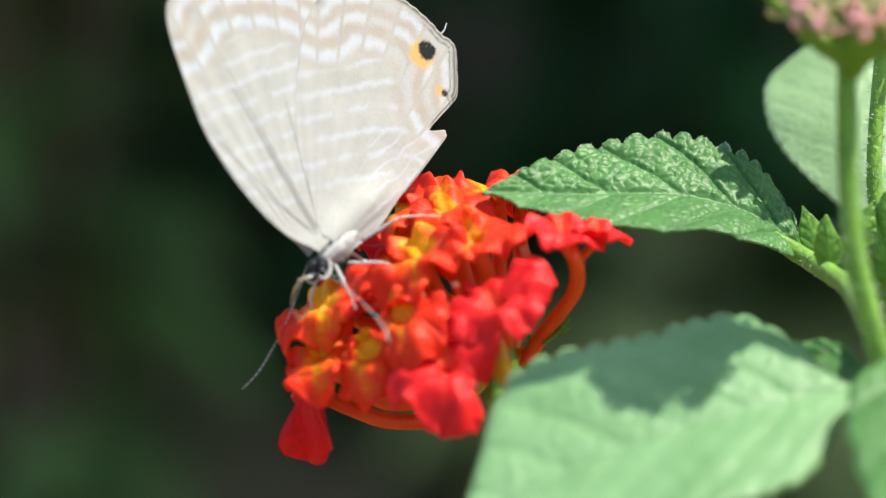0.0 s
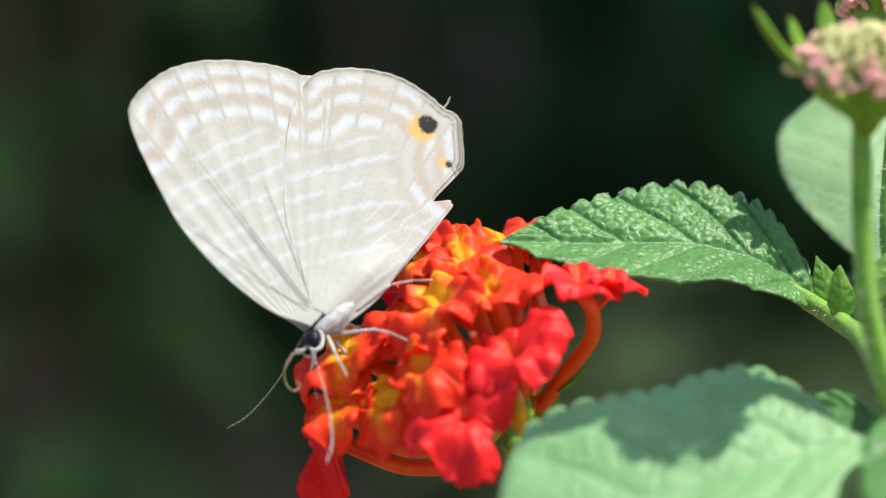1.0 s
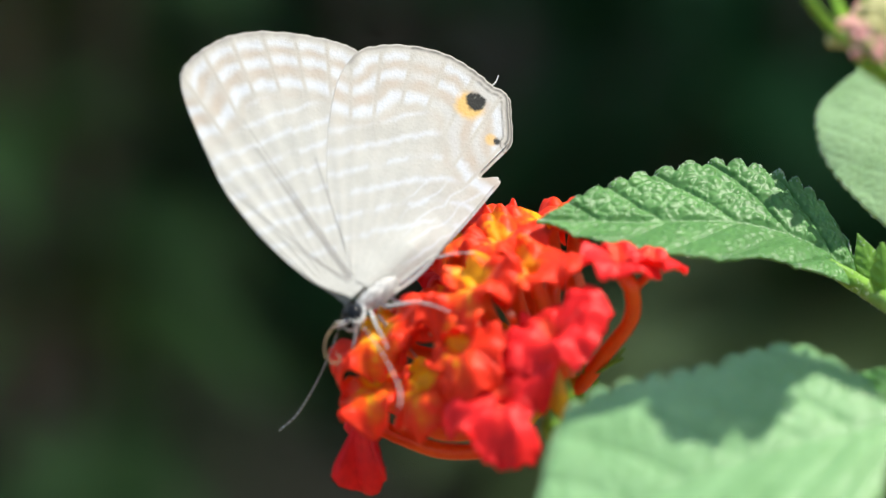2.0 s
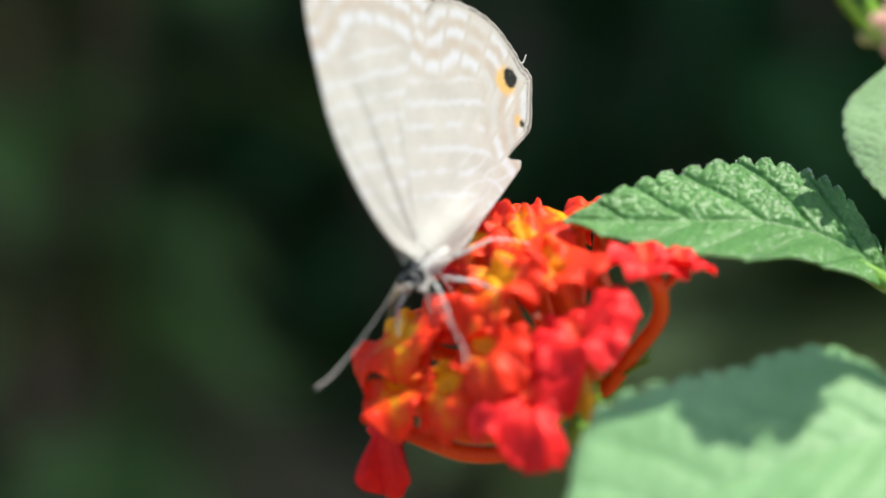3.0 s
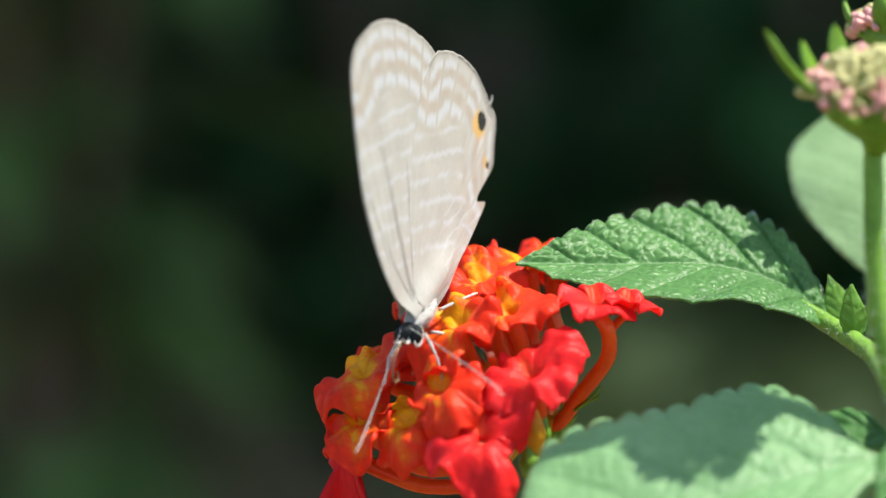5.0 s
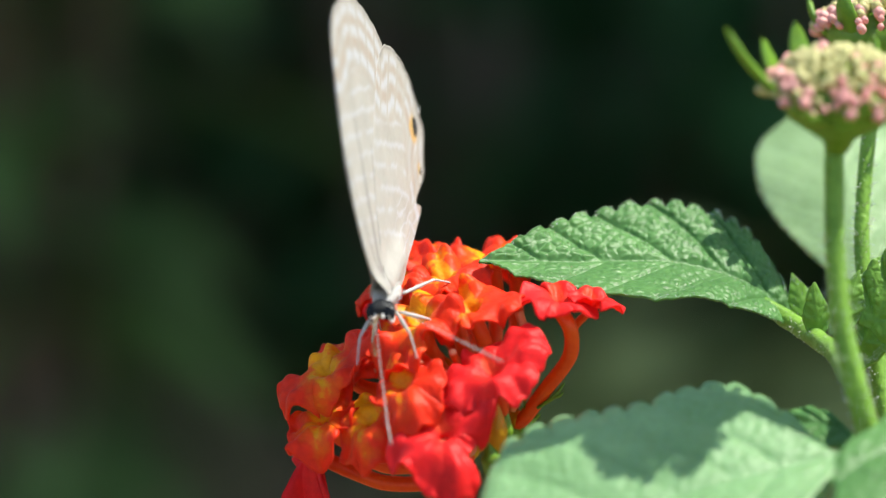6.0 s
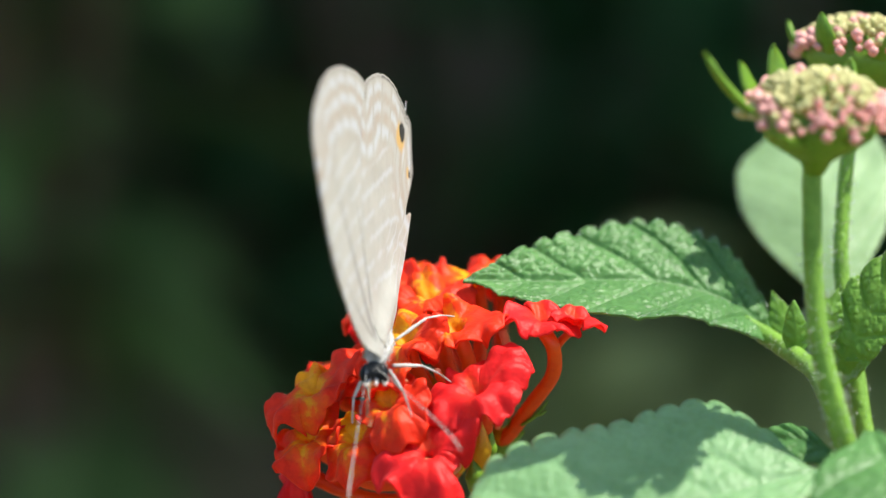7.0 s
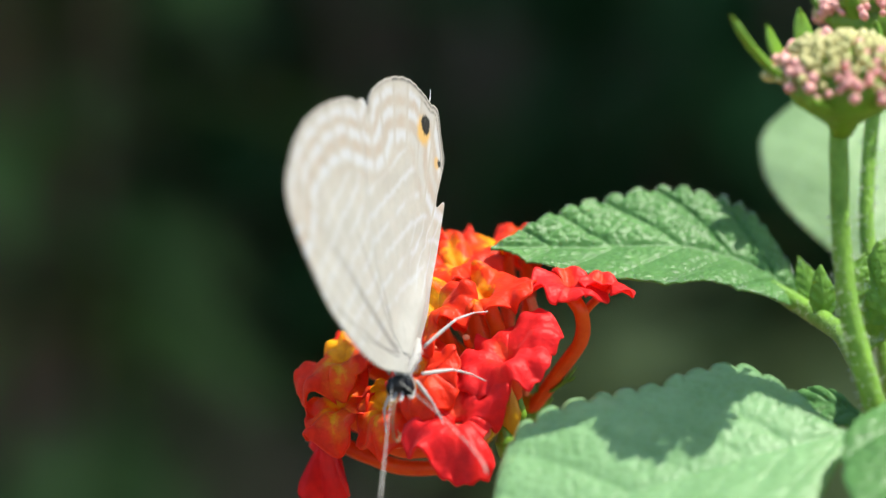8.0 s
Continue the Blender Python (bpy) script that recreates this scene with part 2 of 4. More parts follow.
def shrub(name, label, centre, size, count, leaf, material, seed, category="shrub"):
    """A bush: stems that fork from its foot, and a crown of leaves about them."""
    rnd = random.Random(seed)
    top = empty(name, Matrix.Translation((centre[0], centre[1], 0)))
    top["moves"] = 1
    bm = bmesh.new()
    tips = []
    for k in range(9):
        a = math.tau * (k + rnd.random() * 0.6) / 9
        e = Vector((math.cos(a) * size[0] * rnd.uniform(0.3, 0.8), math.sin(a) * size[1] * rnd.uniform(0.3, 0.8), size[2] * rnd.uniform(0.6, 0.95)))
        tube(bm, [(0.01 * math.cos(a), 0.01 * math.sin(a), -0.02), e * 0.4 + Vector((0, 0, size[2] * 0.1)), e], [0.008 * size[2] + 0.004, 0.004], 5, 6)
        tips.append(e)
    for v in bm.verts:
        v.co /= MM
    tagged(part("trunk", bm, BARK, top, "thin forked brown wood"), kind="stuff")
    bm = bmesh.new()
    for k in range(count):
        e = rnd.choice(tips) * rnd.uniform(0.25, 1.1)
        q = e + Vector((rnd.gauss(0, 0.22) * size[0], rnd.gauss(0, 0.22) * size[1], rnd.gauss(0, 0.13) * size[2]))
        q.z = max(0.02, q.z)
        a = rnd.random() * math.tau
        leaf_blade(bm, q, Vector((math.cos(a), math.sin(a), rnd.uniform(-0.4, 0.7))), leaf * rnd.uniform(0.6, 1.2), leaf * rnd.uniform(0.18, 0.3), rnd.uniform(0.1, 0.6))
    for v in bm.verts:
        v.co /= MM
    tagged(part("crown", bm, material, top), kind="stuff")
    return tagged(top, label, category, "shrubs behind the flowers")


ground()
for place, size, count, seed in (
        ((-0.55, 2.3), (0.7, 0.5, 1.9), 2400, 1), ((0.45, 2.2), (0.7, 0.5, 2.1), 2600, 2), ((1.5, 2.4), (0.75, 0.5, 2.3), 2600, 3), ((-1.6, 2.4), (0.75, 0.5, 2.0), 2400, 4),
        # these three are added out of view on the right to shade the background
        ((0.72, 0.85), (0.42, 0.30, 1.42), 4000, 7), ((1.35, 1.15), (0.55, 0.40, 2.4), 3600, 8), ((0.85, 1.55), (0.50, 0.35, 2.2), 7500, 9)):
    shrub("shrub", "tall dense dark green shrub, the three nearer ones unseen and added for shade", place, size, count, 0.12, HEDGE, seed)
for place, size, count, light, seed in (
        ((-0.105, 0.62), (0.045, 0.06, 0.36), 130, True, 5), ((-0.17, 0.70), (0.06, 0.06, 0.38), 160, True, 17), ((0.078, 0.66), (0.06, 0.06, 0.148), 330, None, 12), ((0.0, 0.80), (0.06, 0.06, 0.27), 50, False, 18), ((0.085, 0.80), (0.07, 0.06, 0.27), 160, False, 19),
        ((-0.21, 1.10), (0.09, 0.07, 0.36), 420, False, 10), ((-0.085, 1.16), (0.08, 0.06, 0.24), 90, False, 6), ((0.05, 1.10), (0.09, 0.06, 0.35), 300, False, 14),
        ((0.18, 1.05), (0.09, 0.07, 0.36), 420, False, 13), ((0.0, 1.4), (0.16, 0.09, 0.40), 340, False, 15), ((-0.22, 1.45), (0.14, 0.09, 0.40), 300, False, 16)):
    shrub("low_plant", "low leafy green plant on shaded soil" if light else "low pale olive plant on shaded soil, coloured brighter in place of sunlight" if light is None else "low dark green leafy plant on shaded soil", place, size, count, 0.06, SHRUB_LIGHT if light else SHRUB_BRIGHTENED if light is None else SHRUB, seed, "plant")


# ---- leaves ----
def along(values, u):
    """The value at u (0 to 1) of a smooth run through evenly spaced values."""
    f = u * (len(values) - 1)
    k = min(int(f), len(values) - 2)
    t = f - k
    p, q, r, s = values[max(k - 1, 0)], values[k], values[k + 1], values[min(k + 2, len(values) - 1)]
    return 0.5 * (2 * q + (r - p) * t + (2 * p - 5 * q + 4 * r - s) * t * t + (3 * q - p - 3 * r + s) * t ** 3)


def leaf(parent, rib, upper, lower, up_way, low_way, teeth, material, label, relief=0.25, veins=6, seed=0, thick=0.16, bristles=0, notch=0.10, low_notch=None, knob=0.0, cell=0.6, droop=0.0, fine=(200, 64)):
    """A crenate, bullate leaf (mm) about the midrib rib, base first. upper, lower: the widths of its halves from base to tip; up_way, low_way: the ways in which they spread."""
    bm = bmesh.new()
    nu, nv = fine
    base = Vector(rib[0])
    line = curve([Vector(q) - base for q in rib], nu)
    length = sum((q - p).length for p, q in zip(line, line[1:]))
    su, sl = Vector(up_way).normalized(), Vector(low_way).normalized()
    rows = []
    for i in range(nu + 1):
        u = i / nu
        f = u * (len(line) - 1)
        k = min(int(f), len(line) - 2)
        mid = line[k].lerp(line[k + 1], f - k)
        run = line[k + 1] - line[k]
        row = []
        for j in range(nv + 1):
            v = j / nv * 2 - 1
            a = abs(v)
            blend = 0.5 + 0.5 * math.tanh(v * 7)
            s = su if v > 0 else sl
            across = su * blend - sl * (1 - blend)
            wide = max(0.04, along(upper if v > 0 else lower, u))
            ph = u * teeth + 0.22 * noise.noise((u * 7, seed, 0 if v > 0 else 5))
            bite = abs(math.sin(math.pi * ph)) ** 0.5
            size = 0.75 + 0.5 * noise.noise((math.floor(ph) * 3.7, seed, 1.0))
            edge = max(0.0, (a - 0.80) / 0.20)
            w = a * wide * (1 - (notch if v > 0 or low_notch is None else low_notch) * size * edge ** 2 * (1 - bite))
            p = (u * length - 1.0 * w) * veins / length + 0.14 * noise.noise((u * 4, v, seed + 2))
            d = abs(p - round(p)) * length / veins
            trough = math.exp(-(d / 0.18) ** 2)
            belly = math.sin(math.pi * min(1.0, d / (0.5 * length / veins)) / 2)
            cross = 1 - math.exp(-(w / 0.28) ** 2)
            dist = noise.voronoi((u * length / cell, w / cell * (1 if v > 0 else -1), seed))[0]
            pad = math.sin(0.5 * math.pi * min(1.0, (dist[1] - dist[0]) / 0.75))
            h = (relief if v > 0 else 0.6 * relief) * cross * (0.80 * belly - 0.50 * trough + 0.52 * pad * (1 - 0.8 * trough) + 0.30 * noise.noise((u * length * 0.9, w * 0.9, seed + 7)))
            h += noise.noise((u * 4 + seed, v * 1.6, 3.1)) * a * wide * 0.07
            h += (knob if v > 0 else 0.2 * knob) * edge ** 1.5 * (1.5 * bite * size - 0.8) - droop * wide * a ** 3
            h -= 0.10 * edge ** 4
            nrm = run.cross(across).normalized()
            if nrm.z < 0:
                nrm = -nrm
            row.append(bm.verts.new(mid + s * w + nrm * h))
        rows.append(row)
    for p, q in zip(rows, rows[1:]):
        for j in range(nv):
            bm.faces.new((p[j], q[j], q[j + 1], p[j + 1]))
    bmesh.ops.recalc_face_normals(bm, faces=bm.faces)
    rim = [tuple(rows[i][j].co) + tuple((rows[i][j].co - rows[i][nv // 2].co)) for i in range(6, nu - 2) for j in (0, nv)]
    flat = [rows[i][j].co.copy() for i in range(4, nu - 4) for j in range(4, nv - 3)]
    ob = part("leaf", bm, material, parent, label, Matrix.Translation(base * MM))
    if bristles:
        rnd = random.Random(seed)
        bm = bmesh.new()
        for n in range(bristles):
            if n % 30:
                q = rnd.choice(rim)
                foot, out = Vector(q[:3]), Vector(q[3:]).normalized()
                foot = foot - out * rnd.uniform(0, 0.5)
            else:
                foot, out = rnd.choice(flat), Vector((0, -0.5, 0.8))
            way = (out + Vector((rnd.gauss(0, 0.5), rnd.gauss(0, 0.5), rnd.gauss(0.3, 0.5)))).normalized()
            tube(bm, [foot, foot + way * 0.05, foot + way * rnd.uniform(0.07, 0.15)], [0.013, 0.010, 0.003], 1, 4)
        tagged(part("leaf_fuzz", bm, HAIR, ob, "fine white hairs", Matrix.Translation(base * MM)), kind="stuff")
    sol = ob.modifiers.new("thickness", "SOLIDIFY")
    sol.thickness, sol.offset = thick * MM, -1
    return ob


FOOT = VIEW @ Vector((0.030, -0.012, -0.020))
plant = empty("lantana", Matrix.Translation((FOOT.x, FOOT.y + 0.02, 0.0)))
tagged(plant, "flowering lantana with red and pink flower heads and toothed green leaves", "plant")
down = VIEW.inverted() @ Vector((FOOT.x, FOOT.y + 0.02, 0.0)) / MM

bm = bmesh.new()
tube(bm, [down, (33, 6, -150), (30, -9, -50), (26.6, -12, -20), (24.3, -12.6, -12), (23.4, -12.8, -8.8), (22.6, -12.8, -5.2), (22.25, -12.7, -0.3), (22.2, -12.7, 5.2)], [3.6, 2.6, 1.5, 0.95, 0.74, 0.70, 0.64, 0.58, 0.58], 14, 14, 0.08)
part("main_stem", bm, STEM, plant, "ribbed bright green stem")
bm = bmesh.new()
tube(bm, [(33, 2, -70), (29.5, 1, -24), (27.2, 2.5, -12), (26.6, 3.5, -7), (25.9, 4.2, -2), (26.0, 5.0, 2), (26.8, 6.4, 9.2)], [1.3, 0.85, 0.62, 0.58, 0.52, 0.48, 0.52], 12, 12, 0.08)
part("side_stem", bm, STEM, plant, "slender hairy green stem")
bm = bmesh.new()
tube(bm, [(3.0, 4, -12.6), (4.4, 4, -17), (10, -1, -24), (20, -8, -33), (30.4, -9.5, -48)], [0.75, 0.62, 0.62, 0.8, 1.1], 12, 12, 0.06)
part("flower_stalk", bm, STEM, plant, "green stalk under the red flower head")
bm = bmesh.new()
tube(bm, [(19.4, 3.6, -4.6), (21.0, 3.2, -5.7), (22.6, 0, -6.9), (23.4, -4, -7.9), (24.0, -11.5, -10.4)], [0.40, 0.60, 0.64, 0.64, 0.64], 10, 12, 0.15)
part("leaf_stalk", bm, STEM, plant, "short yellow-green leaf stalk")

leaf(plant, [(21.6, 4.4, -5.8), (18.7, 4.0, -3.5), (13.8, 3.0, -2.1), (7.2, 1.5, -2.08), (1.3, -0.5, -1.98)], [1.0, 3.2, 4.4, 5.2, 5.5, 5.6, 5.0, 3.9, 2.3, 0.1], [0.7, 2.3, 3.3, 3.8, 4.3, 5.15, 4.5, 3.3, 1.9, 0.1],
     (0.05, 0.70, 0.71), (0, -0.88, -0.47), 17, LEAF, "crinkled toothed green leaf pointing over the red flowers", 0.30, 6, 1, bristles=2600, notch=0.19, low_notch=0.03, knob=0.22, cell=0.62, fine=(320, 104))
leaf(plant, [(22.45, -13.5, -13.3), (14.95, -16.1, -15.0), (7.25, -18.2, -17.5), (-0.4, -20.7, -21.3)], [0.2, 4.6, 7.9, 8.7, 8.5, 9.2, 9.8, 9.0, 0.2], [1.5, 6.5, 7.6, 7.6, 7.2, 6.5, 5.5, 4.0, 0.2],
     (-0.05, 0.66, 0.75), (0, -0.85, -0.52), 15, LEAF_PALE, "broad green leaf with a shadow across it", 0.13, 7, 2, notch=0.07, knob=0.22, cell=1.1, droop=0.10)
leaf(plant, [(25.6, -14, -10.9), (27, -20, -15), (28.4, -30, -22), (29, -38, -31)], [0.5, 4.6, 6.2, 6.4, 5.8, 4.0, 0.1], [0.5, 4.0, 5.6, 6.0, 5.4, 3.6, 0.1],
     (1, 0.2, 0.2), (-1, 0.05, 0.0), 12, LEAF, "broad green leaf on the lower stem", 0.22, 7, 3, notch=0.07, cell=1.0)
leaf(plant, [(23.9, -11, -12.6), (21.4, -9.5, -11.7), (18.4, -9, -12.3)], [0.3, 1.3, 1.6, 1.3, 0.1], [0.3, 1.4, 1.8, 1.4, 0.1],
     (0, 0.75, 0.66), (0, -0.7, -0.7), 7, LEAF, "small leaf at the lower node", 0.16, 5, 13, fine=(80, 32))
leaf(plant, [(26.5, 11.0, -3.6), (26.3, 14.0, 0.8), (25.4, 18.0, 5.2), (24.5, 22.5, 9.3)], [0.4, 2.6, 4.3, 5.3, 5.6, 4.6, 0.4], [0.4, 2.6, 4.2, 5.2, 5.4, 4.4, 0.4],
     (1, 0.25, 0.3), (-1, 0.1, -0.28), 16, LEAF_BACK, "pale green rounded leaf behind the flower stems", 0.035, 7, 4, bristles=1500, notch=0.06, knob=0.04)
leaf(plant, [(25.0, 1.5, -8.8), (26.2, 0.5, -5.6), (28.2, 0.2, -2.4), (31.0, 0.0, 1.2)], [0.4, 1.6, 2.3, 2.3, 1.6, 0.1], [0.4, 1.5, 2.2, 2.4, 1.8, 0.1],
     (-0.75, 0.5, 0.45), (0.55, -0.35, -0.75), 9, LEAF_YOUNG, "folded green leaf in front of the side stem", 0.22, 6, 5, bristles=900, notch=0.14)
leaf(plant, [(22.4, 3.0, -5.9), (21.9, 3.4, -4.4), (21.3, 3.8, -2.7)], [0.3, 0.9, 1.0, 0.5, 0.06], [0.3, 0.8, 0.9, 0.5, 0.06],
     (1, 0.2, 0.3), (-1, 0.2, -0.2), 5, LEAF_YOUNG, "tiny young leaf at the node", 0.08, 4, 6, 0.12, bristles=160, notch=0.05, fine=(60, 24))
leaf(plant, [(23.6, 0.6, -6.6), (24.5, 0.5, -4.6), (25.3, 0.8, -2.5)], [0.3, 1.0, 1.2, 0.7, 0.06], [0.3, 0.9, 1.1, 0.7, 0.06],
     (1, 0.3, -0.3), (-1, 0.2, 0.3), 5, LEAF_YOUNG, "tiny young leaf at the node", 0.08, 4, 7, 0.12, bristles=160, notch=0.05, fine=(60, 24))
leaf(plant, [(22.6, 0.5, -6.8), (22.5, 0.0, -5.2), (22.3, 0.0, -3.3)], [0.3, 0.8, 0.9, 0.5, 0.06], [0.3, 0.8, 0.9, 0.5, 0.06],
     (1, 0.3, 0), (-1, 0.2, 0), 4, LEAF_YOUNG, "tiny young leaf at the node", 0.08, 4, 8, 0.12, fine=(60, 24))


def hairs(line, radius, count, long, seed, parent):
    """Short white bristles round a stem that follows the given line (mm)."""
    rnd = random.Random(seed)
    line = curve(line, 12)
    bm = bmesh.new()
    for _ in range(count):
        k = rnd.randrange(len(line) - 1)
        q = line[k].lerp(line[k + 1], rnd.random())
        way = (line[k + 1] - line[k]).normalized()
        out = way.orthogonal().normalized()
        out = Matrix.Rotation(rnd.random() * math.tau, 3, way) @ out
        foot = q + out * radius * 0.9
        tip = foot + (out + way * rnd.uniform(-0.3, 0.5)) * long * rnd.uniform(0.5, 1.2)
        tube(bm, [foot, foot.lerp(tip, 0.5) + way * 0.03, tip], [0.03, 0.022, 0.005], 1, 4)
    return tagged(part("bristle_cover", bm, HAIR, parent, "fine white bristles"), kind="stuff")


hairs([(30, -9, -50), (26.6, -12, -20), (24.3, -12.6, -12), (23.4, -12.8, -8.8), (22.6, -12.8, -5.2), (22.25, -12.5, -0.3)], 0.64, 420, 0.5, 1, plant)
hairs([(21.0, 3.2, -5.7), (22.6, 0, -6.9), (23.4, -4, -7.9), (24.0, -11.5, -10.4)], 0.60, 200, 0.18, 3, plant)
hairs([(29.5, 1, -24), (27.2, 2.5, -12), (26.6, 3.5, -7), (25.9, 4.2, -2), (26.0, 5.0, 2), (26.8, 6.4, 9.2)], 0.52, 420, 0.4, 2, plant)


# ---- red flower head ----
def corolla(seed, lobes, ruffle, blunt=0.36):
    """A corolla whose throat opens along z. lobes: (way in degrees, length, half width in degrees, pitch) of each crumpled lobe."""
    lobes = [(radians(a), long, radians(half * 1.12), pitch) for a, long, half, pitch in lobes]
    bm = bmesh.new()
    nr, na = 18, 132
    columns = []
    for j in range(na):
        a = math.tau * j / na
        best, lean, total, side, union = 1.25, 0.0, 1e-6, 1.0, 1.2 ** 9
        for way, long, half, pitch in lobes:
            d = (a - way + math.pi) % math.tau - math.pi
            full = max(0.0, 1 - (d / half) ** 2)
            reach = 1.15 + (long - 1.15) * full ** blunt * (1 - 0.07 * math.exp(-(d / half / 0.3) ** 2))
            lean, total, union = lean + pitch * full ** 1.5, total + full ** 1.5, union + reach ** 9
            if reach > best:
                best, side = reach, d / half
        lean = lean / max(total, 0.5)
        best = 0.97 * union ** (1 / 9) * (1 + 0.09 * noise.noise((3 * math.cos(a), 3 * math.sin(a), seed * 5.1)) + 0.02 * noise.noise((9 * math.cos(a), 9 * math.sin(a), seed * 2.1)))
        r, h, last, column = 0.36, 0.0, 0.36, []
        for i in range(nr + 1):
            f = i / nr
            t = 0.36 + (best - 0.36) * f
            bend = lean * min(1.15, max(0.0, (t - 0.7) / 1.3)) - 0.65 * max(0.0, f - 0.60) / 0.40 * (0.45 + 0.55 * abs(side))
            r, h, last = r + (t - last) * math.cos(bend), h + (t - last) * math.sin(bend), t
            x, y = r * math.cos(a), r * math.sin(a)
            z = h - 0.85 * math.exp(-((t - 0.36) / 0.34))
            z += ruffle * f * (noise.noise((x * 0.5 + seed * 3.7, y * 0.5, 0.5)) * 1.35 + 0.85 * noise.noise((x * 1.15, y * 1.15 + seed, 4.5)) * f)
            z += 0.14 * f * (math.exp(-((abs(side) - 0.45) / 0.22) ** 2) - math.exp(-(side / 0.2) ** 2)) - 0.45 * f ** 2 * side ** 4
            z += 0.022 * f * math.sin(side * 11 + seed)
            column.append(bm.verts.new((x, y, z)))
        columns.append(column)
    for j in range(na):
        p, q = columns[j], columns[(j + 1) % na]
        for i in range(nr):
            bm.faces.new((p[i], q[i], q[i + 1], p[i + 1]))
    return mesh_of("corolla", bm, PETAL_YOUNG)


def floret_pose(x, y, z, n):
    """A pose (mm): z along n, x towards the right as far as n lets it."""
    n = Vector(n).normalized()
    right = Vector((1, 0, 0))
    right = (right - n * n.dot(right)).normalized()
    m = Matrix((right, n.cross(right), n)).transposed().to_4x4()
    return Matrix.Translation((x * MM, y * MM, z * MM)) @ m


HEAD_FOOT = Vector((3.0, 4.0, -12.8))
bm = bmesh.new()
ball(bm, HEAD_FOOT, (1.7, 1.6, 1.6), 16, rough=0.15)
head = part("red_flower_head", bm, CALYX, plant, "dome of red and orange florets with yellow throats")
AGES = ((PETAL_YOUNG, 1.1, "orange-red floret with a yellow throat"), (PETAL_MID, 1.0, "scarlet floret with an orange throat"), (PETAL_OLD, 1.2, "deep red older floret"))


def floret(seed, age, place, n, lobes, via=None, thick=1.0, crumple=1.0, blunt=0.36):
    """A floret (mm): an open corolla at place, facing n, on a thin curved tube from the foot of the head."""
    material, ruffle, label = AGES[age]
    data = corolla(seed, lobes, ruffle * crumple, blunt)
    data.materials[0] = material
    ob = part("corolla", data, None, head, label, floret_pose(*place, n))
    sol = ob.modifiers.new("thickness", "SOLIDIFY")
    sol.thickness = 0.14 * MM
    c, w = Vector(place), Vector(n).normalized()
    out = (c - HEAD_FOOT).normalized()
    s = HEAD_FOOT + out * 1.3
    bow = Vector((0.9 * out.x, 0.2 * out.y, -1.1 + 0.5 * out.z))
    way = [s] + [Vector(q) for q in via or [s.lerp(c, 0.45) + bow, c - w * 2.4 + bow * 0.5]] + [c - w * 0.8]
    bm = bmesh.new()
    tube(bm, way, [0.34 * thick] + [0.50 * thick] * (len(way) - 2) + [0.52 * thick], 8, 12, 0.05)
    part("tube", bm, TUBE if seed % 5 else TUBE_PINK, head, "")
    bm = bmesh.new()
    tube(bm, [way[0] - out * 0.4, way[0].lerp(way[1], 0.5), way[1]], [0.50 * thick, 0.60 * thick, 0.56 * thick], 6, 12, 0.08)
    part("sleeve", bm, SLEEVE, head, "yellow-green sleeve at the foot of the tube")


floret(1, 0, (-8.3, -2.0, -8.8), (-0.40, -0.38, 0.82), [(188, 4.1, 46, -0.35), (262, 2.9, 40, -0.7), (335, 3.0, 40, -0.1), (28, 4.3, 44, 0.15), (105, 2.6, 40, 0.2)])
floret(2, 0, (-8.6, -2.5, -11.7), (-0.40, -0.48, 0.75), [(250, 3.7, 50, -0.35), (165, 2.7, 42, -0.1), (68, 3.7, 30, 0.1), (345, 2.9, 40, -0.2)], [(-1, 0, -14.4), (-4.4, -0.5, -14.9), (-6.9, -0.8, -13.4)])
floret(3, 2, (-9.2, 1.0, -13.8), (-0.35, -0.55, 0.55), [(258, 5.4, 25, -0.75), (180, 1.6, 40, -0.6), (60, 1.8, 45, -0.3), (350, 1.6, 40, -0.5)], [(-0.5, 1, -15.6), (-4.1, 1, -16.1), (-6.8, 1.5, -15.3)], crumple=0.5, blunt=0.10)
floret(4, 0, (-5.6, -4.5, -11.8), (-0.45, -0.48, 0.72), [(215, 3.24, 44, -0.35), (285, 4.10, 46, -0.5), (20, 3.02, 40, 0), (115, 2.81, 44, 0.2)])
floret(5, 2, (-0.95, -8.0, -12.3), (-0.06, -0.55, 0.70), [(272, 5.29, 38, -0.55), (208, 4.21, 40, -0.4), (112, 3.89, 44, 0.15), (32, 3.56, 42, 0.25), (335, 2.16, 34, -0.3)])
floret(6, 1, (-3.5, -6.0, -9.5), (-0.45, -0.45, 0.75), [(275, 3.89, 46, -0.55), (350, 3.13, 40, -0.15), (80, 3.02, 44, 0.35), (170, 2.38, 42, 0)])
floret(7, 2, (2.0, -6.5, -8.7), (-0.25, -0.42, 0.75), [(190, 4.21, 40, -0.2), (238, 3.56, 36, -0.6), (315, 3.67, 42, -0.4), (35, 4.21, 40, 0.35), (105, 3.02, 42, 0.5)])
floret(8, 1, (0.7, -3.6, -5.0), (-0.42, -0.42, 0.78), [(8, 3.9, 56, -0.25), (300, 2.9, 44, -0.65), (205, 2.9, 40, -0.25), (105, 2.9, 46, 0.35)])
floret(9, 0, (-2.5, -3.6, -5.6), (-0.45, -0.45, 0.75), [(232, 4.97, 40, -0.35), (318, 3.13, 42, -0.4), (15, 3.24, 40, 0.1), (110, 3.02, 48, 0.3)])
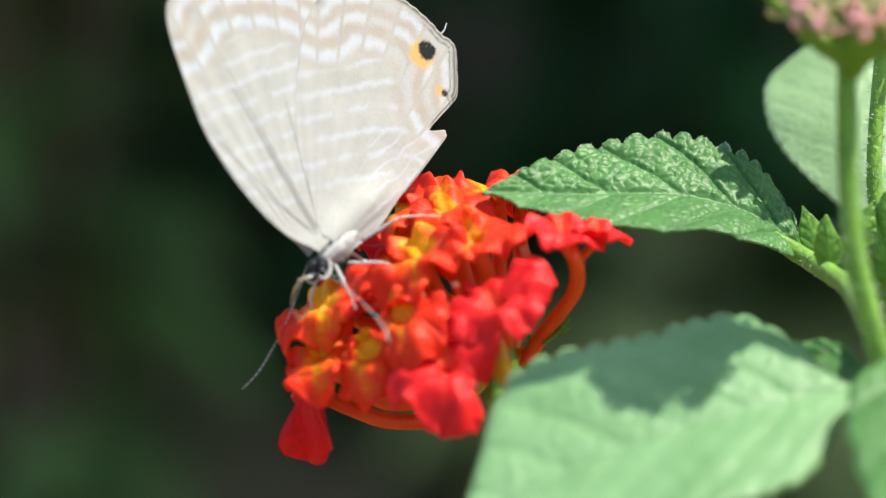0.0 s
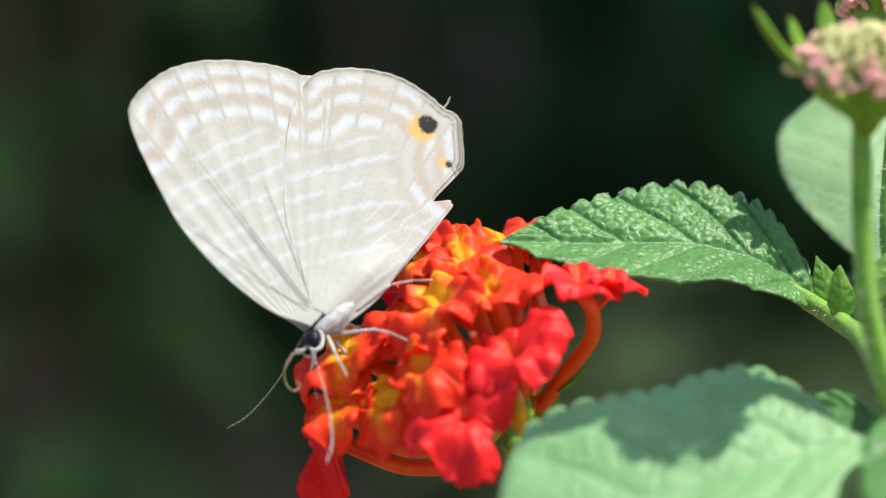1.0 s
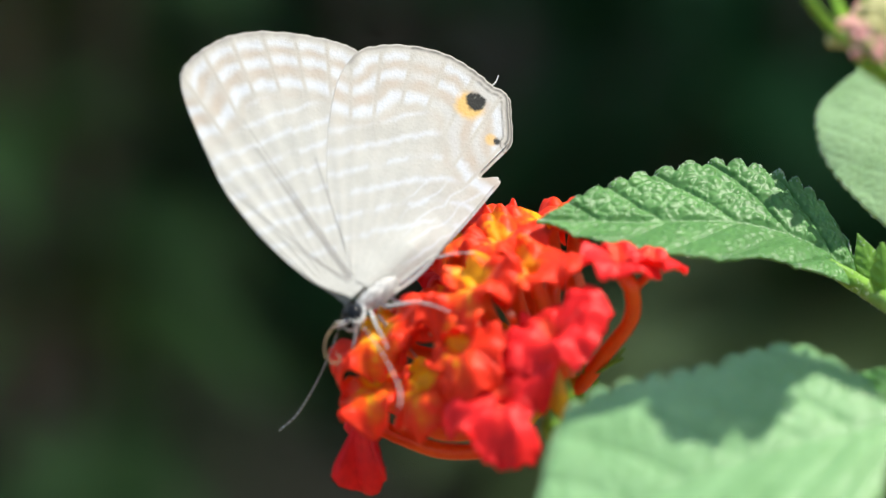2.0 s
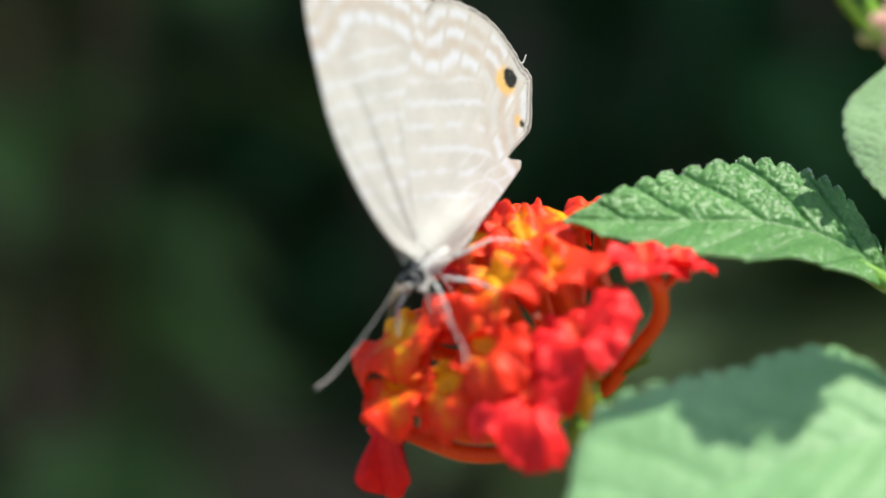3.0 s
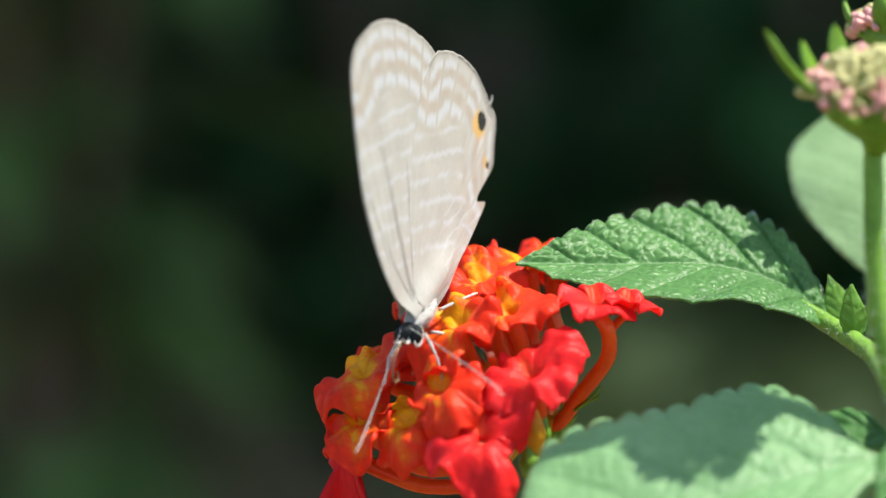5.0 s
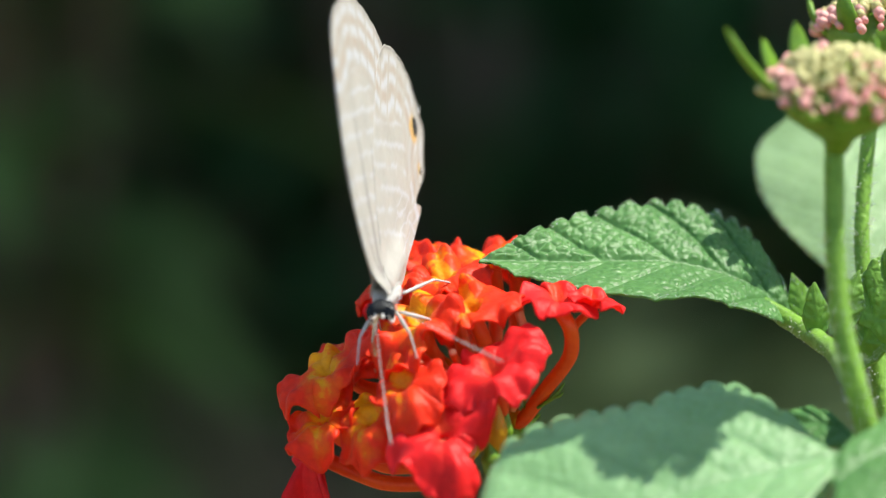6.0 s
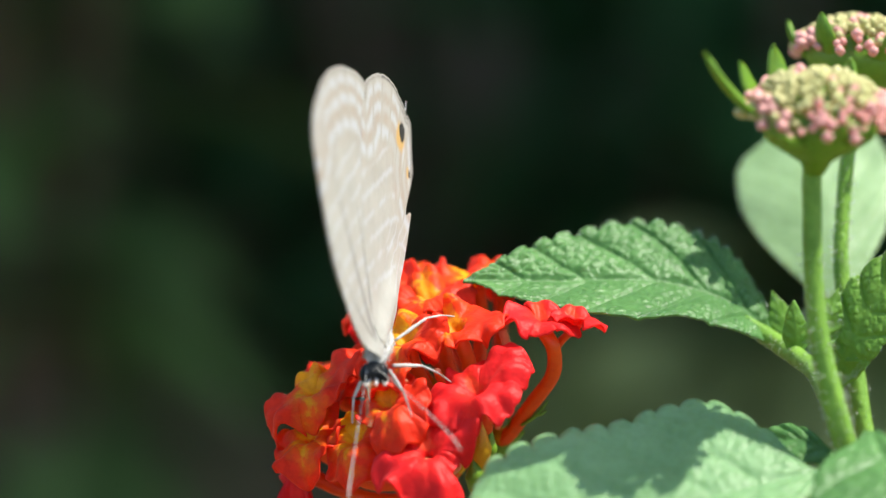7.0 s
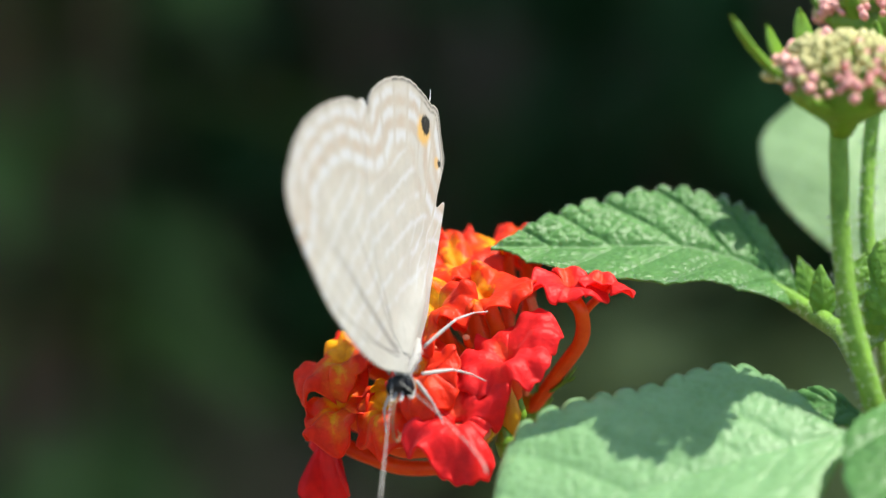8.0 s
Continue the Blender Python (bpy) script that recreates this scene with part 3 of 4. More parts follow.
floret(11, 1, (-4.5, -0.6, -7.4), (-0.35, -0.25, 0.85), [(205, 3.24, 48, -0.4), (280, 3.02, 46, -0.6), (10, 2.59, 44, 0), (100, 2.81, 46, 0.3)])
floret(12, 0, (-3.9, 3.0, -3.2), (-0.35, -0.24, 0.90), [(55, 3.89, 40, 0.55), (190, 3.46, 46, -0.3), (275, 3.46, 46, -0.45), (345, 2.81, 40, -0.1)])
floret(13, 0, (2.0, 3.0, -1.6), (-0.20, -0.25, 0.95), [(35, 3.89, 48, 0.2), (145, 3.24, 46, 0.15), (225, 3.24, 42, -0.4), (310, 3.24, 42, -0.4)])
floret(14, 1, (-0.9, 0.5, -3.0), (-0.35, -0.30, 0.87), [(95, 3.24, 34, 0.5), (230, 3.46, 44, -0.5), (320, 3.46, 46, -0.4), (20, 2.81, 40, 0.1), (160, 2.59, 38, 0)])
floret(16, 2, (6.2, -3.6, -4.15), (0.10, -0.30, 0.95), [(195, 2.8, 62, -0.05), (268, 2.4, 60, -0.45), (340, 2.6, 60, -0.25), (95, 1.8, 60, -0.15)], [(4.0, 2.5, -12.2), (5.5, 0.5, -10.1), (6.9, -2.0, -8.0), (6.9, -3.6, -6.2)], 0.95, 0.5)
floret(17, 2, (8.3, -3.0, -4.3), (0.20, -0.15, 0.95), [(345, 2.2, 52, -0.05), (265, 1.5, 52, -0.2), (180, 1.6, 50, -0.05), (90, 1.5, 50, -0.1)], [(4.1, 3.0, -12.1), (5.5, 1.2, -10.0), (6.85, -1.2, -8.0), (7.2, -2.2, -6.2)], 0.5, 0.4)
floret(18, 1, (-6.6, 2.5, -7.2), (-0.23, -0.21, 0.90), [(160, 3.02, 46, -0.1), (250, 3.02, 46, -0.5), (340, 2.81, 44, -0.1), (60, 2.81, 44, 0.3)])
floret(19, 2, (-4.3, 5.5, -4.9), (-0.30, -0.20, 0.96), [(170, 2.1, 46, -0.2), (255, 2.3, 46, -0.4), (345, 2.2, 44, -0.1), (80, 2.2, 46, 0.2)])
floret(21, 1, (4.1, 6.0, -1.4), (0.15, -0.12, 1.05), [(20, 3.46, 48, -0.1), (120, 3.02, 46, 0.1), (215, 3.02, 44, -0.2), (300, 3.02, 44, -0.3)])
floret(22, 1, (-2.0, 5.0, -1.9), (-0.10, -0.14, 1.05), [(60, 3.02, 44, 0.45), (165, 2.81, 44, 0), (255, 2.81, 46, -0.2), (345, 2.81, 44, 0.1)])
floret(23, 2, (-6.0, 6.0, -12.0), (-0.40, 0.16, 0.40), [(264, 3.02, 46, -0.4), (180, 2.81, 46, -0.2), (80, 2.81, 46, 0.1), (350, 2.59, 44, -0.2)])
floret(24, 1, (0.6, 8.5, -3.0), (-0.05, 0.32, 1.00), [(20, 3.02, 46, -0.1), (110, 3.02, 46, -0.2), (200, 3.02, 44, -0.1), (290, 3.02, 44, -0.1)])

# green sepals, unopened buds and pale glint beads between the florets
rnd = random.Random(11)
for k in range(7):
    a = math.tau * k / 7 + 0.3
    n = Vector((0.8 * math.cos(a), -0.3 + 0.8 * math.sin(a), 0.35)).normalized()
    bm = bmesh.new()
    e = HEAD_FOOT + n * rnd.uniform(2.2, 2.9)
    tube(bm, [HEAD_FOOT + n * 0.8, (HEAD_FOOT + e) / 2 + Vector((0, 0, -0.4)), e], [0.35, 0.5, 0.06], 6, 8, 0.1)
    part("bract", bm, CALYX, head, "")
for a, b, r, material in (((2.2, -5.0, -14.0), (2.3, -6.4, -10.5), 0.72, SLEEVE), ((2.7, -4.6, -13.6), (2.9, -5.6, -11.0), 0.5, CALYX), ((2.0, -5.0, -15.0), (1.8, -6.0, -13.0), 0.66, CALYX),
                          ((4.2, 2.0, -12.0), (4.2, 1.6, -10.6), 0.14, CALYX), ((5.0, 0.8, -11.3), (6.7, 0.5, -9.7), 0.15, CALYX), ((5.7, 0.7, -10.6), (6.6, 0.3, -10.3), 0.10, CALYX), ((-1.4, -3.2, -10.8), (-2.2, -3.8, -9.6), 0.3, CALYX)):
    bm = bmesh.new()
    a, b = Vector(a), Vector(b)
    tube(bm, [a, a.lerp(b, 0.5) + Vector((0.1, -0.2, -0.1)), b], [r * 0.6, r, 0.08], 7, 10, 0.1)
    part("bract", bm, material, head, "")
# the first three are pale beads in place of pink-white glints on the tubes
for x, y, z, r in ((-2.7, -5.2, -7.3, 0.24), (-0.4, -5.2, -7.6, 0.26), (-2.4, -5.5, -8.2, 0.20), (-1.6, -6.0, -11.4, 0.42), (-5.0, -2.2, -8.9, 0.40), (0.4, -4.6, -10.6, 0.42)):
    c = Vector((x, y, z))
    q = ((c - HEAD_FOOT).normalized() + Vector((-0.1, -0.3, 0.3))).normalized()
    bm = bmesh.new()
    ball(bm, (0, 0, 0), (r, r * 0.8, r * 0.7), 12, None, 0.3)
    part("bud", bm, TUBE_PINK, head, "small pale pink bud, the three smallest standing in for glints", facing(x, y, z, q))
    bm = bmesh.new()
    tube(bm, [HEAD_FOOT + (c - HEAD_FOOT).normalized(), (HEAD_FOOT + c) / 2, c - q * 1.2, c - q * 0.1], [0.25, 0.3, 0.3, r * 0.9], 6, 10)
    part("tube", bm, TUBE, head, "")
bm = bmesh.new()
tube(bm, [(3.4, 1.0, -11.5), (4.4, 0.5, -8.2), (4.2, 0.2, -6.6), (3.8, 0.2, -5.2)], [0.25, 0.33, 0.33, 0.28], 8, 10)
part("tube", bm, TUBE_PINK, head, "pale pink tube")


# ---- pink flower heads ----
def bud_mesh(name, material):
    bm = bmesh.new()
    ball(bm, (0, 0, 0.7), (0.56, 0.56, 0.9), 12)
    for v in bm.verts:
        a = math.atan2(v.co.y, v.co.x)
        top = max(0.0, v.co.z) / 1.6
        v.co.x *= 1 + 0.16 * top * math.cos(4 * a)
        v.co.y *= 1 + 0.16 * top * math.cos(4 * a)
        v.co.z -= 0.18 * top * (1 if abs(v.co.x) + abs(v.co.y) < 0.2 else 0)
    return mesh_of(name, bm, material)


PINK, GREENISH = bud_mesh("bud", BUD_PINK), bud_mesh("bud", BUD_GREEN)


def bud_head(x, y, z, radius, lean, seed, bracts):
    rnd = random.Random(seed)
    m = facing(x, y, z, lean)
    bm = bmesh.new()
    rows = [(0.0, 0.62), (0.8, 1.0), (1.6, 0.52 * radius), (2.4, 0.80 * radius), (3.4, 0.90 * radius), (4.6, 0.75 * radius), (5.4, 0.4 * radius), (5.7, 0.05)]
    rings = [[bm.verts.new((r * (1 + 0.05 * math.cos(5 * a)) * math.cos(a), r * math.sin(a), h)) for a in [math.tau * j / 24 for j in range(24)]] for h, r in rows]
    for a, b in zip(rings, rings[1:]):
        for j in range(24):
            bm.faces.new((a[j], a[(j + 1) % 24], b[(j + 1) % 24], b[j]))
    bm.faces.new(rings[0][::-1]), bm.faces.new(rings[-1])
    top = part("bud_head", bm, CALYX, plant, "head of tight pink and yellow-green buds", m)
    for k in range(190):
        f = math.sqrt((k + 0.5) / 190)
        a = k * 2.39996 + rnd.uniform(-0.12, 0.12)
        r = radius * 1.02 * f
        h = 2.7 + 2.9 * math.sqrt(max(0, 1 - 0.94 * f * f))
        tilt = Vector((math.cos(a) * f * 1.5, math.sin(a) * f * 1.5, 1.15 - f * 0.6))
        pink = rnd.random() < (0.75 if f > 0.72 else 0.12)
        q = m @ Matrix.Translation(Vector((r * math.cos(a), r * math.sin(a), h)) * MM) @ tilt.to_track_quat("Z", "Y").to_matrix().to_4x4() @ Matrix.Diagonal((*(rnd.uniform(0.40, 0.66),) * 3, 1))
        part("bud", PINK if pink else GREENISH, None, top, "", q)
    for a, long in bracts:
        a = radians(a)
        bm = bmesh.new()
        out = Vector((math.cos(a), math.sin(a), 0))
        base = out * radius * 0.55 + Vector((0, 0, 2.2))
        tip = out * radius * (1.68 if long > 5 else 1.2) + Vector((0, 0, 2.2 + long))
        rows = []
        for i in range(13):
            u = i / 12
            c = base.lerp(tip, u) + out * 0.9 * math.sin(math.pi * u * 0.9)
            side = Vector((-out.y, out.x, 0)) * ((1.7 if long > 5 else 1.25) * (1 - u) ** 0.7 * (0.55 + 0.9 * u) + 0.02)
            rows.append([bm.verts.new(c - side - out * side.length * 0.4), bm.verts.new(c), bm.verts.new(c + side - out * side.length * 0.4)])
        for p, q in zip(rows, rows[1:]):
            for j in (0, 1):
                bm.faces.new((p[j], p[j + 1], q[j + 1], q[j]))
        ob = part("bract", bm, CALYX, top, "narrow pointed green bract", m)
        sol = ob.modifiers.new("thickness", "SOLIDIFY")
        sol.thickness = 0.25 * MM
    return top


bud_head(22.3, -13.2, 4.6, 4.15, (0.02, -0.38, 1), 5, [(186, 5.6), (150, 4.0), (115, 4.4), (60, 3.6), (0, 3.2), (-60, 2.2), (-120, 1.6)])
bud_head(27.0, 6.5, 9.0, 4.0, (0.10, 0.0, 1), 6, [(200, 3.6), (140, 3.8), (80, 3.4), (20, 3.2), (-40, 2.4), (-100, 2.0)])


# ---- butterfly ----
BODY_WAY = Vector((0.69, 0, 0.72))
FORE = [(-0.6, -0.7), (-1.2, -0.4), (-3.4, 0.55), (-6.0, 2.5), (-8.35, 5.05), (-9.7, 7.4), (-10.85, 9.8), (-11.5, 11.5), (-11.65, 12.7), (-11.1, 13.8), (-9.9, 15.0), (-8.7, 15.8), (-6.8, 16.45), (-4.5, 16.7), (-2.5, 16.65), (-1.3, 16.5), (-0.4, 16.15), (1.0, 15.4), (1.7, 9.0), (0.5, 1.0)]
HIND = [(-0.3, 0.4), (-1.1, 3.3), (-2.1, 6.2), (-2.3, 10.0), (-1.8, 13.8), (-0.6, 16.05), (0.8, 16.8), (2.6, 17.15), (4.7, 17.1), (6.2, 16.65), (7.4, 16.0), (8.3, 15.35), (9.25, 14.9), (9.45, 13.5), (9.5, 11.7), (8.7, 10.75), (7.5, 8.9), (8.8, 9.05), (8.2, 7.95), (6.7, 5.75), (5.3, 3.85), (4.0, 1.9), (2.1, 0.1), (1.0, -0.4)]


def step(edge, x, soft):
    return max(0.0, min(1.0, (edge - x) / soft))


def stripes(x, z, rim, hind):
    """The colour of the underside of a wing at (x, z) mm; rim: the distance from its outer margin."""
    base = np.array([0.480, 0.464, 0.432])
    white, buff, grey = np.array([0.57, 0.585, 0.625]), np.array([0.45, 0.372, 0.312]), np.array([0.22, 0.205, 0.195])
    fan = math.atan2(x + 0.5, z + 1.5) * 9.0 + 0.25 * hind
    cell, across = math.floor(fan), fan % 1
    seed = 5 if hind else 9
    jog = 0.30 * noise.noise((cell * 1.71, seed, 0.3))
    rag = 0.16 * noise.noise((x * 1.6, z * 1.6, 2)) + 0.08 * noise.noise((x * 4.1, z * 4.1, 6))
    c = base * (1 + 0.09 * noise.noise((x * 0.6, z * 0.6, 0)) + 0.05 * noise.noise((x * 2.4, z * 2.4, 8)))
    c = c * (1 - 0.06 * step(7.0, rim, 5.0) * np.array([0.3, 0.9, 1.5]))
    side = min(across, 1 - across)
    if rim < 5.2:
        r = rim + jog * min(1.0, rim / 1.5) + rag + 0.25 * (side - 0.25)
        for mid, half, colour, much in ((1.45, 0.34, buff, 0.75), (2.75, 0.42, buff, 0.85), (0.85, 0.30, white, 0.85), (2.05, 0.32, white, 0.9), (3.55, 0.36, white, 0.95), (4.35, 0.22, buff, 0.4)):
            f = step(half + 0.14, abs(r - mid), 0.36) * much * 0.9
            if colour is buff:
                f *= 0.35 + 0.65 * min(1.0, side * 2.6)
            if colour is white:
                f *= step(0.5, 0.58 - side * 1.6, 0.08) * (0.35 if noise.noise((cell * 0.9, mid * 3, seed)) < -0.25 else 1.0)
            c = c * (1 - f) + colour * f
        vein = step(0.045, side, 0.03) * (0.18 if not hind else 0.08) * step(4.6, rim, 1.5)
        c = c * (1 - vein) + grey * vein
        f = step(0.42, rim + rag, 0.3) * (0.55 if not hind else 0.35)
        c = c * (1 - f) + grey * f
        if hind:
            f = step(0.10, abs(rim - 0.14), 0.07) * (0.85 if x > 3.0 else 0.3)
            c = c * (1 - f) + 0.35 * grey * f
            f = step(0.08, abs(rim - 0.48), 0.06) * step(1.0, 7.5 - x, 1.0) * 0.7
            c = c * (1 - f) + 0.5 * grey * f
    lean = 0.36 if hind else 0.60
    s = z - lean * x + 1.0 * jog + rag + (0.09 * max(0.0, x - 3.5) ** 2 if hind else 0.0)
    row = math.floor(s / 1.5)
    f = step(0.30, abs((s % 1.5) - 0.75), 0.30) * step(5.4, 9.6 - rim, 0.6) * 0.8
    f *= step(9, 11.8 - s, 1.2) * (1.0 if noise.noise((cell * 0.61, row * 1.9, seed + 1)) > -0.22 else 0.25)
    c = c * (1 - f) + white * f
    if not hind:
        for ax, az, bx, bz, wide in ((-0.6, 0.8, -6.8, 8.6, 0.26), (-0.5, 0.6, -4.8, 2.6, 0.12), (-0.4, 1.4, -3.0, 8.5, 0.13), (-0.7, 0.4, -9.5, 6.2, 0.10), (-0.5, 1.0, -7.6, 10.2, 0.09)):
            t = ((x - ax) * (bx - ax) + (z - az) * (bz - az)) / ((bx - ax) ** 2 + (bz - az) ** 2)
            if 0 < t < 1:
                off = math.hypot(x - ax - t * (bx - ax), z - az - t * (bz - az))
                g = step(wide, off, wide) * 0.95 * (1 - 0.5 * t)
                c = c * (1 - g) + grey * g
    else:
        if x > 1.8:
            way = (z - 0.95 * x + 0.5 * noise.noise((x * 0.8, z * 0.8, 1.7))) / 1.15
            f = step(0.15, abs(way % 1 - 0.5), 0.12) * step(1, 1 - (x - 2.4) / 2, 0.5) * step(1, 1 - (8.5 - z) / 2, 0.5) * 0.6
            c = c * (1 - f) + white * f
        orange = np.array([0.64, 0.41, 0.14])
        q = math.hypot(x - 6.80, z - 13.62) + rag
        g = step(1.10, q, 0.40)
        c = c * (1 - g) + orange * g
        g = step(0.68, math.hypot(x - 7.20, z - 14.02) + 0.6 * rag, 0.10)
        spark = 0.10 if noise.noise((x * 6, z * 6, 3)) > 0.42 else 0.006
        c = c * (1 - g) + np.array([0.95, 1.0, 0.8]) * spark * g
        g = step(0.50, math.hypot(x - 8.30, z - 11.55), 0.2) * 0.85
        c = c * (1 - g) + orange * g
        g = step(0.27, math.hypot(x - 8.66, z - 11.50), 0.08)
        c = c * (1 - g) + np.array([0.02, 0.02, 0.02]) * g
    return c


def wing(name, outline, hind, out):
    """One wing in the plane y = 0, fanned from its root; out: -1 or 1, the side on which it bellies."""
    line = curve([(x, 0, z) for x, z in outline], 14)
    root = Vector((0.25, 0, 0.25))
    nr = 100
    first, last = (0.40, 0.853) if not hind else (0.20, 0.62)
    margin = [q for i, q in enumerate(line) if first < i / len(line) < last]
    mx = np.array([[q.x, q.z] for q in margin])
    verts, cols, faces = [], [], []
    n = len(line)
    for i, q in enumerate(line):
        frill = 0.03 * math.sin(i * 0.75) if first < i / n < last else 0
        for k in range(nr + 1):
            f = k / nr
            p = root + (q - root) * f * (1 + frill * f ** 12 * 0.05)
            fan = math.atan2(p.x + 0.5, p.z + 1.5) * 9.0
            flute = 0.018 * math.cos(fan * math.tau) * f
            along, off = p.dot(BODY_WAY), (p - BODY_WAY * p.dot(BODY_WAY)).length
            flute += 0.50 * math.exp(-(off / 1.0) ** 2) * step(7.5, along, 3.0)
            verts.append((p.x, out * ((0.03 if hind else 0.0) + flute), p.z))
            rim = float(np.min(np.hypot(mx[:, 0] - p.x, mx[:, 1] - p.z)))
            cols.append((*stripes(p.x, p.z, rim, hind), 1.0))
    for i in range(n - 1):
        for k in range(nr):
            a, b = i * (nr + 1) + k, (i + 1) * (nr + 1) + k
            faces.append((a, a + 1, b + 1, b))
    data = bpy.data.meshes.new(name)
    data.from_pydata([(x * MM, y * MM, z * MM) for x, y, z in verts], [], faces)
    data.polygons.foreach_set("use_smooth", [True] * len(faces))
    layer = data.color_attributes.new("pattern", "FLOAT_COLOR", "POINT")
    layer.data.foreach_set("color", np.array(cols, dtype=np.float32).ravel())
    data.materials.append(WING)
    return data


ANTENNA_LEFT, ANTENNA_RIGHT = Vector((-0.13, -0.56, -0.82)), Vector((-0.38, 0.34, -0.86))


def butterfly():
    top = empty("butterfly", VIEW @ mm(-9.75, -2.35, -6.8))
    top["moves"] = 1
    tagged(top, "pale grey-white butterfly with banded closed wings and a black eyespot", "butterfly")
    blades = []
    for name, outline, hind in (("forewing", FORE, False), ("hindwing", HIND, True)):
        for out in (-1, 1):
            turn = Matrix.Rotation(radians((0.05 if hind else 0.10) if out < 0 else 0.0), 4, BODY_WAY)
            at = Matrix.Translation((0, out * 0.05 * MM, 0)) @ turn @ Matrix.Rotation(radians(1.0 if hind and out > 0 else 0), 4, "Y") @ Matrix.Diagonal((1, 1, 1.008, 1) if out < 0 or hind else (0.985, 1, 0.995, 1))
            ob = part(name, wing(name, outline, hind, out), None, top, "white-striped beige wing" if not hind else "white-striped beige wing with a black and orange eyespot", at)
            sol = ob.modifiers.new("thickness", "SOLIDIFY")
            sol.thickness, sol.offset = 0.04 * MM, 0
            if not hind:
                blades.append(ob)
    axis = BODY_WAY.to_track_quat("Z", "Y").to_matrix().to_4x4()
    bm = bmesh.new()
    ball(bm, (1.05, 0, 0.10), (0.85, 0.58, 1.70), 24, axis, 0.15)
    part("thorax", bm, SCALE_WHITE, top, "thorax covered in long white hairs")
    bm = bmesh.new()
    rnd = random.Random(21)
    for k in range(800):
        a, h = rnd.random() * math.tau, rnd.uniform(-1, 1)
        q = axis.to_3x3() @ Vector((math.cos(a) * math.sqrt(1 - h * h), math.sin(a) * math.sqrt(1 - h * h), h * 2.0)) * 0.70
        foot = Vector((1.15, 0, 0.15)) + q
        way = (q.normalized() * 0.35 + BODY_WAY * rnd.uniform(0.3, 1.1) + Vector((rnd.gauss(0, 0.25), rnd.gauss(0, 0.25), rnd.gauss(0, 0.25)))).normalized()
        tube(bm, [foot, foot + way * 0.15, foot + way * rnd.uniform(0.25, 0.42)], [0.026, 0.02, 0.005], 2, 4)
    tagged(part("fur", bm, LEG_WHITE, top, "long white hairs"), kind="stuff")
    bm = bmesh.new()
    ball(bm, (2.5, 0, 2.6), (0.42, 0.38, 2.2), 20, axis, 0.1)
    part("abdomen", bm, SCALE_WHITE, top, "slim white-scaled abdomen")
    bm = bmesh.new()
    ball(bm, (-0.38, 0, -1.40), (0.58, 0.60, 0.58), 20, axis, 0.15)
    face = part("head", bm, FACE, top, "dark grey head")
    for out in (-1, 1):
        bm = bmesh.new()
        ball(bm, (-0.36, out * 0.48, -1.58), (0.46, 0.46, 0.64), 20)
        part("eye", bm, EYE, face, "glossy black eye")
        bm = bmesh.new()
        ring = [(-0.32 + 0.52 * math.cos(a), out * 0.62, -1.56 + 0.70 * math.sin(a)) for a in [radians(225 + 20 * k) for k in range(11)]]
        tube(bm, ring, [0.04, 0.11, 0.15, 0.14, 0.06], 4, 8)
        part("eye_rim", bm, LEG_WHITE, face, "white rim round the eye")
        bm = bmesh.new()
        tube(bm, [(-0.6, out * 0.22, -1.9), (-0.95, out * 0.28, -2.25), (-1.5, out * 0.34, -2.3)], [0.11, 0.10, 0.03], 5, 8)
        part("palp", bm, SCALE_WHITE, face, "white palp")
    feelers = []
    for out, way in ((-1, ANTENNA_LEFT), (1, ANTENNA_RIGHT)):
        bm = bmesh.new()
        way = way.normalized()
        bow = way.cross(Vector((0, 1, 0))).normalized() * 0.55 + Vector((0, out * 0.25, 0))
        tube(bm, [way * 0, way * 2.2 + bow * 0.7, way * 5 + bow, way * 7.6 + bow * 0.7, way * 9.2 - bow * 0.3], [0.036, 0.033, 0.038, 0.058, 0.045], 10, 10)
        feelers.append(part("antenna", bm, ANTENNA, top, "thin antenna ringed in white and black", Matrix.Translation(Vector((-0.85, out * 0.28, -1.25)) * MM)))
    bm = bmesh.new()
    tube(bm, [(-0.7, 0, -2.0), (-1.4, 0, -2.4), (-1.95, 0, -3.3), (-1.95, 0.05, -4.3), (-1.4, 0.1, -4.8), (-0.95, 0.1, -4.45), (-1.25, 0.1, -4.1)], [0.06, 0.06, 0.055, 0.05, 0.05, 0.045, 0.03], 8, 8)
    part("proboscis", bm, BROWN, top, "curved brown proboscis")
    near = [((0.5, -0.7, -1.3), (0.75, -1.5, -2.7), (1.4, -1.8, -4.2)), ((1.4, -0.7, -1.0), (3.0, -2.1, -1.0), (4.7, -3.5, -2.0)), ((2.4, -0.6, 0.6), (4.0, -2.2, 2.0), (6.3, -3.4, 2.2))]
    far = [((0.3, 0.7, -1.4), (0.2, 1.5, -2.9), (0.7, 1.8, -4.5)), ((1.5, 0.7, -1.0), (3.0, 1.5, -2.0), (4.4, 1.7, -3.0)), ((2.3, 0.6, 0.2), (3.9, 1.5, 0.2), (5.4, 1.6, -0.6))]
    for foot, knee, toe in near + far:
        bm = bmesh.new()
        foot, knee, toe = Vector(foot), Vector(knee), Vector(toe)
        tube(bm, [foot, (foot + knee) / 2, knee], [0.10, 0.13, 0.075], 5, 8, 0.12)
        ankle = knee.lerp(toe, 0.55) + Vector((0, 0, 0.12))
        tube(bm, [knee, knee.lerp(ankle, 0.5), ankle], [0.07, 0.075, 0.055], 5, 8, 0.12)
